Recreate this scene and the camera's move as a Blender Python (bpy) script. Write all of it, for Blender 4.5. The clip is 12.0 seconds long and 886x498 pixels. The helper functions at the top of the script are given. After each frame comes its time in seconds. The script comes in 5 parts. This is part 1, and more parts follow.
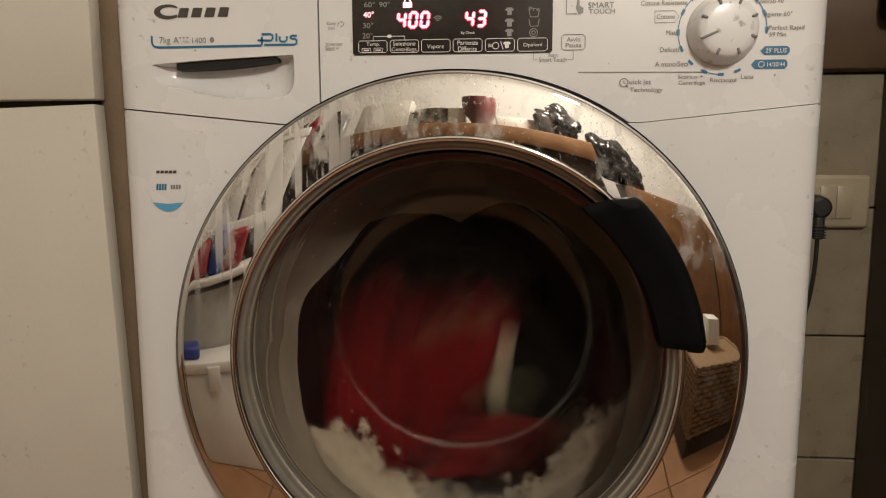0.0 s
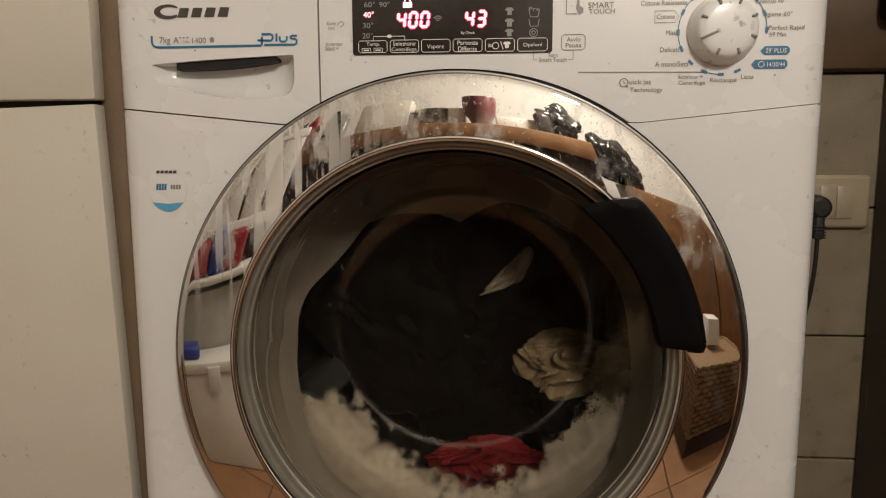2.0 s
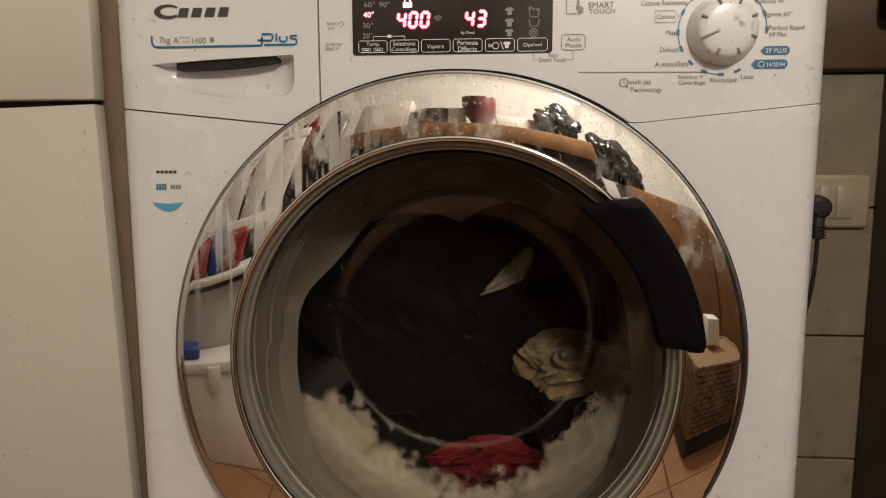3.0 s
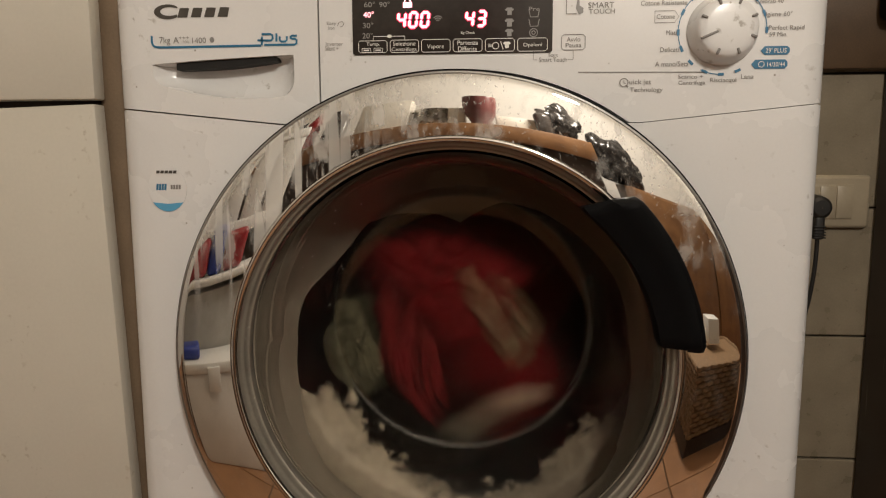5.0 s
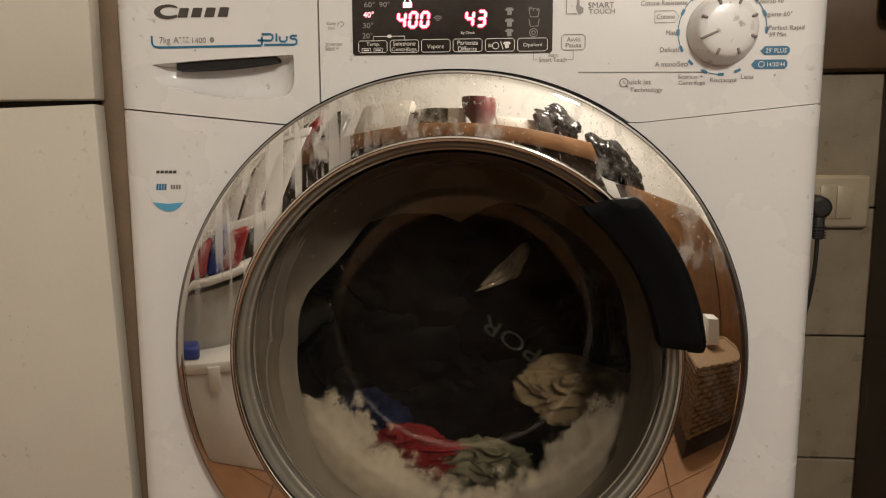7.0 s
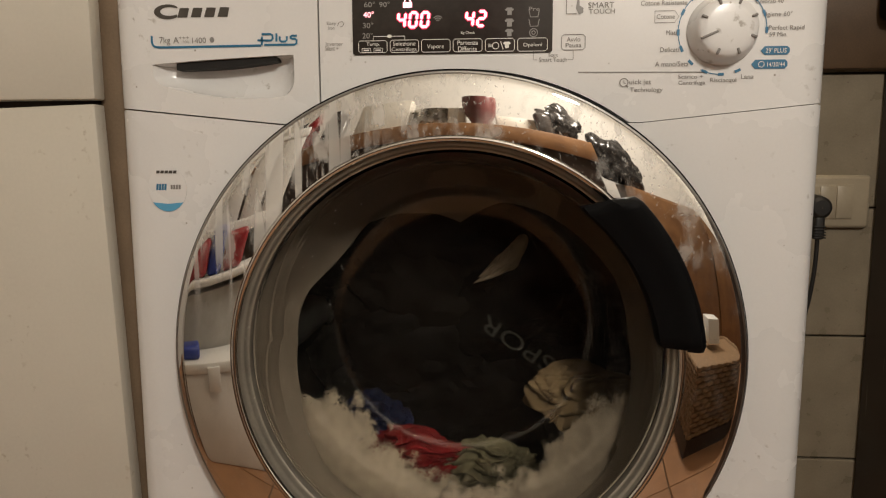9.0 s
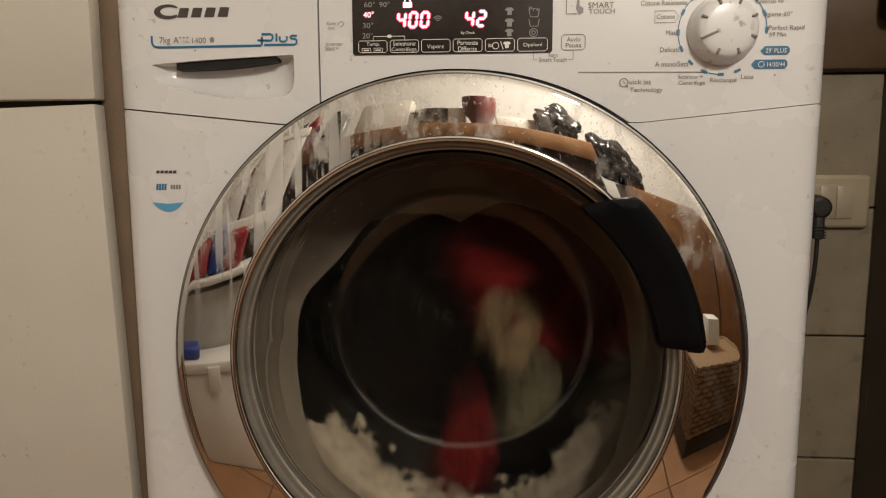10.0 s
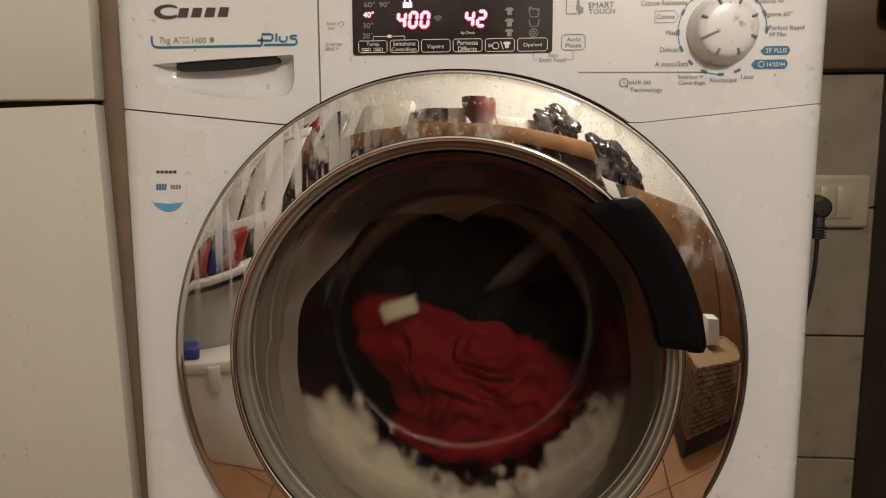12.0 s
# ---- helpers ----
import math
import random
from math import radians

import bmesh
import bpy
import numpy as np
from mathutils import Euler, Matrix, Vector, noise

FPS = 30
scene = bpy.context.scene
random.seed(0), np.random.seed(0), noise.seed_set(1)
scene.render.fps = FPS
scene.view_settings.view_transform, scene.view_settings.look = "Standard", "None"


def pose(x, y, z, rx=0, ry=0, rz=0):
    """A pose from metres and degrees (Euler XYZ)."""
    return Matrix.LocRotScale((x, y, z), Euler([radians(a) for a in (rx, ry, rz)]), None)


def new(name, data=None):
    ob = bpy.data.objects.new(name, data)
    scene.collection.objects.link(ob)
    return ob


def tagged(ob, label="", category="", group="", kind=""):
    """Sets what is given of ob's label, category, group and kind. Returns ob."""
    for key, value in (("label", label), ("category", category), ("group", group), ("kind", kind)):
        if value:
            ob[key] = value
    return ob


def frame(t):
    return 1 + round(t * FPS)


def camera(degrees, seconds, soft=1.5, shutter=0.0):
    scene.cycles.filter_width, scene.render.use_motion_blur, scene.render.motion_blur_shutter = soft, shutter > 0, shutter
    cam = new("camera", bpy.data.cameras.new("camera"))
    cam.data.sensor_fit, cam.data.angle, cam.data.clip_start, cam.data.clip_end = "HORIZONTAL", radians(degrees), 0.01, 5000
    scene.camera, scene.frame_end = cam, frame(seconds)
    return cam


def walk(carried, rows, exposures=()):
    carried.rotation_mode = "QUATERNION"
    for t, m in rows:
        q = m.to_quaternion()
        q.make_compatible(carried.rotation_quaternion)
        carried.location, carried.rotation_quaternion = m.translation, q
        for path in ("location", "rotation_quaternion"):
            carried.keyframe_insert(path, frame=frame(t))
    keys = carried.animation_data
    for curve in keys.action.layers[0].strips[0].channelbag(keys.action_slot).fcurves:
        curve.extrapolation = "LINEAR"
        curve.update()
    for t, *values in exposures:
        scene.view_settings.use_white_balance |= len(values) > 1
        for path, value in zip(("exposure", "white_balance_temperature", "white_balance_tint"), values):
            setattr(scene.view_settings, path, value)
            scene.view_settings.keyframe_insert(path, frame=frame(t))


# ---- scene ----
Z0 = 0.50          # height of the door's centre above the floor
cam = camera(64, 12.0, soft=1.15, shutter=1.6)
EYE = pose(0.036, -0.5997, Z0 + 0.1748, 82.32, 0, 4.65) @ pose(0, 0, 0, 0, 0, -0.18)
walk(cam, [(0.0, EYE), (12.0, EYE)], exposures=[(0.0, 0.0), (12.0, 0.0)])

# ---- light: one warm ceiling lamp, off to one side, and the dim room around ----
world = bpy.data.worlds.new("room_air")
scene.world = world
world.use_nodes = True
world.node_tree.nodes["Background"].inputs[0].default_value = (0.9, 0.75, 0.6, 1)
world.node_tree.nodes["Background"].inputs[1].default_value = 0.02

LAMP = (0.46, -1.36, 1.40)
lamp_data = bpy.data.lights.new("pendant_bulb", "POINT")
lamp_data.shadow_soft_size = 0.07
lamp_data.energy, lamp_data.color = 46, (1.0, 0.92, 0.81)
lamp = new("pendant_bulb", lamp_data)
lamp.location = LAMP
ceiling_data = bpy.data.lights.new("ceiling_bulb", "POINT")
ceiling_data.shadow_soft_size = 0.03
ceiling_data.energy, ceiling_data.color = 15, (1.0, 0.80, 0.56)
ceiling_bulb = new("ceiling_bulb", ceiling_data)
ceiling_bulb.location = (0.52, 0.19, 2.45)


# ---- materials ----
def mat(name, color, rough=0.5, metal=0.0, scale=40.0, vary=0.12, bump=0.1, fine=400.0, rough_vary=0.1, second=None, amount=0.5, **more):
    """A surface with variation at two scales: broad stains and fine grain, in metres of object space."""
    m = bpy.data.materials.new(name)
    m.use_nodes = True
    nt = m.node_tree
    b = nt.nodes["Principled BSDF"]
    co = nt.nodes.new("ShaderNodeTexCoord")

    def noise_node(s, detail):
        n = nt.nodes.new("ShaderNodeTexNoise")
        n.inputs["Scale"].default_value, n.inputs["Detail"].default_value = s, detail
        nt.links.new(co.outputs["Object"], n.inputs["Vector"])
        return n

    broad, grain = noise_node(scale, 5), noise_node(fine, 3)
    ramp = nt.nodes.new("ShaderNodeValToRGB")
    dark = tuple(c * (1 - vary) for c in color) if second is None else second
    ramp.color_ramp.elements[0].color, ramp.color_ramp.elements[1].color = (*dark, 1), (*color, 1)
    ramp.color_ramp.elements[0].position, ramp.color_ramp.elements[1].position = amount - 0.22, amount + 0.2
    nt.links.new(broad.outputs[0], ramp.inputs[0])
    mix = nt.nodes.new("ShaderNodeMix")
    mix.data_type, mix.blend_type = "RGBA", "MULTIPLY"
    mix.inputs[0].default_value = vary
    nt.links.new(ramp.outputs[0], mix.inputs[6])
    nt.links.new(grain.outputs[0], mix.inputs[7])
    nt.links.new(mix.outputs[2], b.inputs["Base Color"])
    mr = nt.nodes.new("ShaderNodeMapRange")
    mr.inputs[3].default_value, mr.inputs[4].default_value = max(0, rough - rough_vary), min(1, rough + rough_vary)
    nt.links.new(broad.outputs[0], mr.inputs[0])
    nt.links.new(mr.outputs[0], b.inputs["Roughness"])
    b.inputs["Metallic"].default_value = metal
    if bump:
        bn = nt.nodes.new("ShaderNodeBump")
        bn.inputs["Strength"].default_value, bn.inputs["Distance"].default_value = bump, 0.001
        nt.links.new(grain.outputs[0], bn.inputs["Height"])
        nt.links.new(bn.outputs[0], b.inputs["Normal"])
    for key, value in more.items():
        b.inputs[key].default_value = value
    return m


def plain(name, color, rough=0.5, metal=0.0, glow=0.0):
    m = bpy.data.materials.new(name)
    m.use_nodes = True
    b = m.node_tree.nodes["Principled BSDF"]
    b.inputs["Base Color"].default_value = (*color, 1)
    b.inputs["Roughness"].default_value, b.inputs["Metallic"].default_value = rough, metal
    if glow:
        b.inputs["Emission Color"].default_value = (*color, 1)
        b.inputs["Emission Strength"].default_value = glow
    return m


def specks(m, scale, share, color):
    """Sparse small flecks and scuffs of grime on a clean surface."""
    nt = m.node_tree
    b = nt.nodes["Principled BSDF"]
    co = [n for n in nt.nodes if n.type == "TEX_COORD"][0]
    old = b.inputs["Base Color"].links[0].from_socket
    cells = nt.nodes.new("ShaderNodeTexVoronoi")
    cells.inputs["Scale"].default_value = scale
    patch = nt.nodes.new("ShaderNodeTexNoise")
    patch.inputs["Scale"].default_value, patch.inputs["Detail"].default_value = 16, 3
    fleck = nt.nodes.new("ShaderNodeTexNoise")
    fleck.inputs["Scale"].default_value, fleck.inputs["Detail"].default_value = 130, 5
    for n in (cells, patch, fleck):
        nt.links.new(co.outputs["Object"], n.inputs["Vector"])

    def ramp(out, low, high):
        r = nt.nodes.new("ShaderNodeMapRange")
        r.interpolation_type = "SMOOTHSTEP"
        r.inputs[1].default_value, r.inputs[2].default_value = low, high
        nt.links.new(out, r.inputs[0])
        return r.outputs[0]

    def times(p, q, op="MULTIPLY"):
        n = nt.nodes.new("ShaderNodeMath")
        n.operation = op
        nt.links.new(p, n.inputs[0])
        nt.links.new(q, n.inputs[1])
        return n.outputs[0]
    sep = nt.nodes.new("ShaderNodeSeparateColor")
    nt.links.new(cells.outputs["Color"], sep.inputs[0])
    dots = times(ramp(cells.outputs["Distance"], 0.16, 0.06), ramp(sep.outputs[0], share, share + 0.03))
    scuff = times(ramp(fleck.outputs[0], 0.58, 0.72), ramp(patch.outputs[0], 0.56, 0.70))
    mask = times(dots, scuff, "MAXIMUM")
    mix = nt.nodes.new("ShaderNodeMix")
    mix.data_type = "RGBA"
    nt.links.new(mask, mix.inputs[0])
    nt.links.new(old, mix.inputs[6])
    mix.inputs[7].default_value = (*color, 1)
    nt.links.new(mix.outputs[2], b.inputs["Base Color"])
    return m


WHITE = mat("white_enamel", (0.78, 0.77, 0.76), 0.28, vary=0.05, scale=9, bump=0.02, **{"Coat Weight": 0.3, "Coat Roughness": 0.1})
CABINET = mat("cream_laminate", (0.62, 0.58, 0.50), 0.42, vary=0.08, scale=7, bump=0.05, fine=300)


def chrome_material():
    """Chrome with dried splashes: fine spots and smears in the upper half, runs down one flank."""
    m = mat("chrome_plating", (0.82, 0.80, 0.77), 0.018, 1.0, vary=0.05, scale=60, bump=0.0, rough_vary=0.012)
    nt = m.node_tree
    b = nt.nodes["Principled BSDF"]
    co = [n for n in nt.nodes if n.type == "TEX_COORD"][0]

    def spots(scale, stretch, low, high, detail=4):
        mp = nt.nodes.new("ShaderNodeMapping")
        mp.inputs["Scale"].default_value = stretch
        nt.links.new(co.outputs["Object"], mp.inputs[0])
        n = nt.nodes.new("ShaderNodeTexNoise")
        n.inputs["Scale"].default_value, n.inputs["Detail"].default_value = scale, detail
        nt.links.new(mp.outputs[0], n.inputs["Vector"])
        r = nt.nodes.new("ShaderNodeMapRange")
        r.interpolation_type = "SMOOTHSTEP"
        r.inputs[1].default_value, r.inputs[2].default_value = low, high
        nt.links.new(n.outputs[0], r.inputs[0])
        return r.outputs[0]

    def math_node(op, p, q):
        n = nt.nodes.new("ShaderNodeMath")
        n.operation = op
        for k, v in enumerate((p, q)):
            if isinstance(v, (int, float)):
                n.inputs[k].default_value = v
            else:
                nt.links.new(v, n.inputs[k])
        return n.outputs[0]

    sep = nt.nodes.new("ShaderNodeSeparateXYZ")
    nt.links.new(co.outputs["Object"], sep.inputs[0])

    def band(out, low, high):
        r = nt.nodes.new("ShaderNodeMapRange")
        r.interpolation_type = "SMOOTHSTEP"
        r.inputs[1].default_value, r.inputs[2].default_value = low, high
        nt.links.new(out, r.inputs[0])
        return r.outputs[0]
    upper = band(sep.outputs[2], 0.02, 0.15)
    flank = math_node("MULTIPLY", band(sep.outputs[0], -0.03, -0.12), band(sep.outputs[2], 0.02, 0.13))
    fine = math_node("MULTIPLY", spots(400, (1, 1, 0.7), 0.58, 0.70, 5), spots(34, (1, 1, 1), 0.42, 0.58))
    smear = math_node("MULTIPLY", spots(85, (1, 1, 0.45), 0.46, 0.62, 9), spots(19, (1, 1, 1), 0.42, 0.58))
    runs = math_node("MULTIPLY", spots(120, (1, 0.2, 0.05), 0.47, 0.54, 1), flank)
    top = math_node("MULTIPLY", math_node("MAXIMUM", math_node("MULTIPLY", fine, 0.6), math_node("MULTIPLY", smear, 0.62)), math_node("ADD", math_node("MULTIPLY", upper, 0.9), 0.08))
    dirt = math_node("MINIMUM", math_node("MAXIMUM", top, math_node("MULTIPLY", runs, 0.72)), 0.9)
    film = nt.nodes.new("ShaderNodeBsdfPrincipled")
    film.inputs["Base Color"].default_value = (0.60, 0.575, 0.53, 1)
    film.inputs["Roughness"].default_value = 0.6
    mix = nt.nodes.new("ShaderNodeMixShader")
    nt.links.new(dirt, mix.inputs[0])
    nt.links.new(b.outputs[0], mix.inputs[1])
    nt.links.new(film.outputs[0], mix.inputs[2])
    nt.links.new(mix.outputs[0], nt.nodes["Material Output"].inputs[0])
    return m


specks(WHITE, 130, 0.945, (0.34, 0.31, 0.27))
specks(CABINET, 70, 0.985, (0.44, 0.39, 0.31))
CHROME = chrome_material()


def scratches(m, color, low, high, stretch):
    """Long thin worn lines that run with the board."""
    nt = m.node_tree
    b = nt.nodes["Principled BSDF"]
    co = [n for n in nt.nodes if n.type == "TEX_COORD"][0]
    old = b.inputs["Base Color"].links[0].from_socket
    mp = nt.nodes.new("ShaderNodeMapping")
    mp.inputs["Scale"].default_value = stretch
    nt.links.new(co.outputs["Object"], mp.inputs[0])
    n = nt.nodes.new("ShaderNodeTexNoise")
    n.inputs["Scale"].default_value, n.inputs["Detail"].default_value = 60, 6
    nt.links.new(mp.outputs[0], n.inputs["Vector"])
    r = nt.nodes.new("ShaderNodeMapRange")
    r.inputs[1].default_value, r.inputs[2].default_value = low, high
    r.inputs[4].default_value = 0.8
    nt.links.new(n.outputs[0], r.inputs[0])
    mix = nt.nodes.new("ShaderNodeMix")
    mix.data_type = "RGBA"
    nt.links.new(r.outputs[0], mix.inputs[0])
    nt.links.new(old, mix.inputs[6])
    mix.inputs[7].default_value = (*color, 1)
    nt.links.new(mix.outputs[2], b.inputs["Base Color"])

LIP = mat("polished_lip", (0.82, 0.80, 0.77), 0.10, 1.0, vary=0.1, scale=30, bump=0.0)
BLACK = mat("black_plastic", (0.0035, 0.0035, 0.004), 0.6, vary=0.2, scale=50, bump=0.05, **{"Specular IOR Level": 0.10})
SMOKE = mat("dark_rim", (0.40, 0.37, 0.33), 0.16, 0.45, vary=0.2, scale=30, bump=0.0)
RIM = mat("clear_rim", (0.46, 0.42, 0.35), 0.22, 0.5, vary=0.25, scale=30, bump=0.0)
specks(RIM, 160, 0.93, (0.50, 0.47, 0.41))
specks(SMOKE, 240, 0.90, (0.34, 0.32, 0.29))
RUBBER = mat("grey_rubber", (0.255, 0.222, 0.185), 0.36, vary=0.2, scale=25, bump=0.1)
STEEL = mat("drum_steel", (0.45, 0.44, 0.42), 0.35, 1.0, vary=0.15, scale=20, bump=0.05)
# near-black paint that stands for shade in the slot and door joint
GAP_SHADE = plain("painted_gap_shade", (0.01, 0.009, 0.008), 0.8)
WOOD = mat("brown_wood", (0.30, 0.15, 0.06), 0.45, vary=0.3, scale=12, second=(0.17, 0.08, 0.035))
DARKWOOD = mat("dark_wood", (0.05, 0.03, 0.02), 0.5, vary=0.3, scale=12)
scratches(DARKWOOD, (0.30, 0.27, 0.23), 0.66, 0.71, (1.0, 1.0, 0.07))
TILE = mat("cream_tile", (0.33, 0.275, 0.195), 0.3, vary=0.22, scale=22, bump=0.08)
GROUT = mat("dark_grout", (0.10, 0.085, 0.065), 0.9, vary=0.2)
PLASTER = mat("cream_plaster", (0.76, 0.735, 0.69), 0.85, vary=0.06, scale=4, bump=0.2)
TERRACOTTA = mat("terracotta", (0.38, 0.19, 0.09), 0.45, vary=0.25, scale=10)
specks(TILE, 110, 0.93, (0.16, 0.12, 0.08))
SOCKET = mat("ivory_plastic", (0.42, 0.355, 0.255), 0.35, vary=0.1, scale=40)

GLASS = bpy.data.materials.new("door_glass")
GLASS.use_nodes = True
g = GLASS.node_tree.nodes["Principled BSDF"]
g.inputs["Base Color"].default_value = (0.66, 0.62, 0.55, 1)
g.inputs["Transmission Weight"].default_value, g.inputs["Roughness"].default_value, g.inputs["IOR"].default_value = 1.0, 0.0, 1.43
film = GLASS.node_tree.nodes.new("ShaderNodeBsdfDiffuse")
film.inputs[0].default_value = (0.55, 0.50, 0.43, 1)
smear = GLASS.node_tree.nodes.new("ShaderNodeTexNoise")
smear.inputs["Scale"].default_value, smear.inputs["Detail"].default_value = 18, 5
film_share = GLASS.node_tree.nodes.new("ShaderNodeMapRange")
film_share.inputs[3].default_value, film_share.inputs[4].default_value = 0.0, 0.009
film_mix = GLASS.node_tree.nodes.new("ShaderNodeMixShader")
GLASS.node_tree.links.new(smear.outputs[0], film_share.inputs[0])
GLASS.node_tree.links.new(film_share.outputs[0], film_mix.inputs[0])
GLASS.node_tree.links.new(g.outputs[0], film_mix.inputs[1])
GLASS.node_tree.links.new(film.outputs[0], film_mix.inputs[2])
GLASS.node_tree.links.new(film_mix.outputs[0], GLASS.node_tree.nodes["Material Output"].inputs[0])


# ---- shaping ----
def part(name, bm, material, parent=None, label="", smooth=True):
    """Links a bmesh as one mesh object, under its thing if one is given."""
    me = bpy.data.meshes.new(name)
    bm.normal_update()
    bm.to_mesh(me)
    bm.free()
    me.materials.append(material)
    if smooth:
        me.polygons.foreach_set("use_smooth", [True] * len(me.polygons))
        me.set_sharp_from_angle(angle=radians(38))
    ob = new(name, me)
    ob.parent = parent
    if label:
        tagged(ob, label)
    return ob


def empty(name, x, y, z, label, category, **tags):
    ob = new(name)
    ob.empty_display_size = 0.05
    ob.location = (x, y, z)
    bpy.context.view_layer.update()
    return tagged(ob, label, category, **tags)


def box(x0, x1, y0, y1, z0, z1, bevel=0.0, segments=2, bm=None):
    bm = bm or bmesh.new()
    made = bmesh.ops.create_cube(bm, size=1.0)["verts"]
    for v in made:
        v.co = ((x0 + x1) / 2 + v.co.x * (x1 - x0), (y0 + y1) / 2 + v.co.y * (y1 - y0), (z0 + z1) / 2 + v.co.z * (z1 - z0))
    if bevel:
        edges = {e for v in made for e in v.link_edges}
        bmesh.ops.bevel(bm, geom=list(edges), offset=bevel, segments=segments, affect="EDGES", profile=0.5)
    return bm


def lathe(profile, n=160, closed=False, bm=None, arc=None, wave=None):
    """Turns (radius, y) pairs round the y axis through the origin."""
    bm = bm or bmesh.new()
    a0, a1 = arc or (0, 2 * math.pi)
    steps = n if arc is None else n + 1
    rings = []
    for i in range(steps):
        a = a0 + (a1 - a0) * i / n
        ring = []
        for k, (r, y) in enumerate(profile):
            rr, yy = (r, y) if wave is None else wave(k, r, y, a)
            ring.append(bm.verts.new((rr * math.cos(a), yy, rr * math.sin(a))))
        rings.append(ring)
    m = len(profile)
    for i in range(n):
        p, q = rings[i], rings[(i + 1) % steps]
        for k in range(m if closed else m - 1):
            k2 = (k + 1) % m
            bm.faces.new((p[k], p[k2], q[k2], q[k]))
    if arc and closed:
        bm.faces.new(rings[0])
        bm.faces.new(rings[-1][::-1])
    return bm


def prism(points, y0, y1, bm=None):
    """A flat outline in x, z with thickness from y0 (front) to y1."""
    bm = bm or bmesh.new()
    front = [bm.verts.new((x, y0, z)) for x, z in points]
    back = [bm.verts.new((x, y1, z)) for x, z in points]
    bm.faces.new(front)
    bm.faces.new(back[::-1])
    for i in range(len(points)):
        j = (i + 1) % len(points)
        bm.faces.new((front[j], front[i], back[i], back[j]))
    return bm


def tube(points, radius, n=10, bm=None):
    bm = bm or bmesh.new()
    pts = [Vector(p) for p in points]
    rings = []
    for i, p in enumerate(pts):
        d = (pts[min(i + 1, len(pts) - 1)] - pts[max(i - 1, 0)]).normalized()
        side = d.cross(Vector((0.3, 1, 0.2))).normalized()
        up = d.cross(side)
        rings.append([bm.verts.new(p + radius * (math.cos(2 * math.pi * k / n) * side + math.sin(2 * math.pi * k / n) * up)) for k in range(n)])
    for p, q in zip(rings, rings[1:]):
        for k in range(n):
            bm.faces.new((p[k], p[(k + 1) % n], q[(k + 1) % n], q[k]))
    bm.faces.new(rings[0][::-1])
    bm.faces.new(rings[-1])
    return bm


# ---- the room ----
def room():
    floor = part("floor", box(-1.6, 1.6, -2.2, 0.50, -0.10, -0.006), GROUT, smooth=False)
    tagged(floor, "terracotta tiled kitchen floor", "floor", kind="structure")
    tagged(part("ceiling", box(-1.6, 1.6, -2.2, 0.52, 2.6, 2.7), PLASTER, smooth=False), "cream plaster ceiling", "ceiling", kind="structure")
    tagged(part("wall_south", box(-1.6, 1.6, -2.3, -2.2, 0, 2.6), PLASTER, smooth=False), "cream plaster wall", "wall", kind="structure")
    tagged(part("wall_west", box(-1.7, -1.6, -2.3, 0.52, 0, 2.6), PLASTER, smooth=False), "cream plaster wall", "wall", kind="structure")
    tagged(part("wall_east", box(1.6, 1.7, -2.3, 0.52, 0, 2.6), PLASTER, smooth=False), "cream plaster wall", "wall", kind="structure")
    wall = part("wall_north", box(-1.7, 1.7, 0.508, 0.62, 0, 2.6), GROUT, smooth=False)
    tagged(wall, "wall of cream ceramic tiles with dark joints", "wall", kind="structure")
    return floor, wall


floor, wall_north = room()
# ---- washing machine ----
HALF, RING = 0.298, 0.2405


def seam(x):
    """Height of the joint between front sheet and control panel."""
    a = abs(x)
    return 0.2140 - (HALF - a) * 0.1015 if a > 0.150 else 0.1990


def front_y(x, z=0.0):
    """The front is flat and rounds back at its two upright edges, and at the top."""
    r = 0.022
    d, y = HALF - abs(x), 0.0
    if d < r:
        y += r - math.sqrt(max(0, r * r - (r - max(d, 0)) ** 2))
    e = 0.352 - z
    if e < 0.03:
        y += 0.03 - math.sqrt(max(0, 0.03 ** 2 - (0.03 - max(e, 0)) ** 2))
    return y


def front_sheet():
    bm = bmesh.new()
    base = -Z0 + 0.085
    border = []
    for k in range(41):
        border.append((-HALF + 2 * HALF * k / 40, base))
    border += [(HALF, base + (seam(HALF) - base) * k / 40) for k in range(1, 41)]
    border += [(HALF - 2 * HALF * k / 80, seam(HALF - 2 * HALF * k / 80)) for k in range(1, 81)]
    border += [(-HALF, seam(HALF) + (base - seam(HALF)) * k / 40) for k in range(1, 40)]
    hole = 0.232
    loops = []
    for t in (0.0, 0.3, 0.6, 0.8, 0.88, 0.92, 0.95, 0.97, 0.985, 0.995, 1.0):
        loop = []
        for x, z in border:
            a = math.atan2(z, x)
            r = min(hole, math.hypot(x, z) - 0.002)
            px, pz = r * math.cos(a) + (x - r * math.cos(a)) * t, r * math.sin(a) + (z - r * math.sin(a)) * t
            loop.append(bm.verts.new((px, front_y(px), pz)))
        loops.append(loop)
    loops.insert(0, [bm.verts.new((v.co.x, 0.03, v.co.z)) for v in loops[0]])
    loops.append([bm.verts.new((v.co.x, v.co.y + 0.03, v.co.z)) for v in loops[-1]])
    n = len(border)
    for p, q in zip(loops, loops[1:]):
        for i in range(n):
            bm.faces.new((p[i], p[(i + 1) % n], q[(i + 1) % n], q[i]))
    return bm


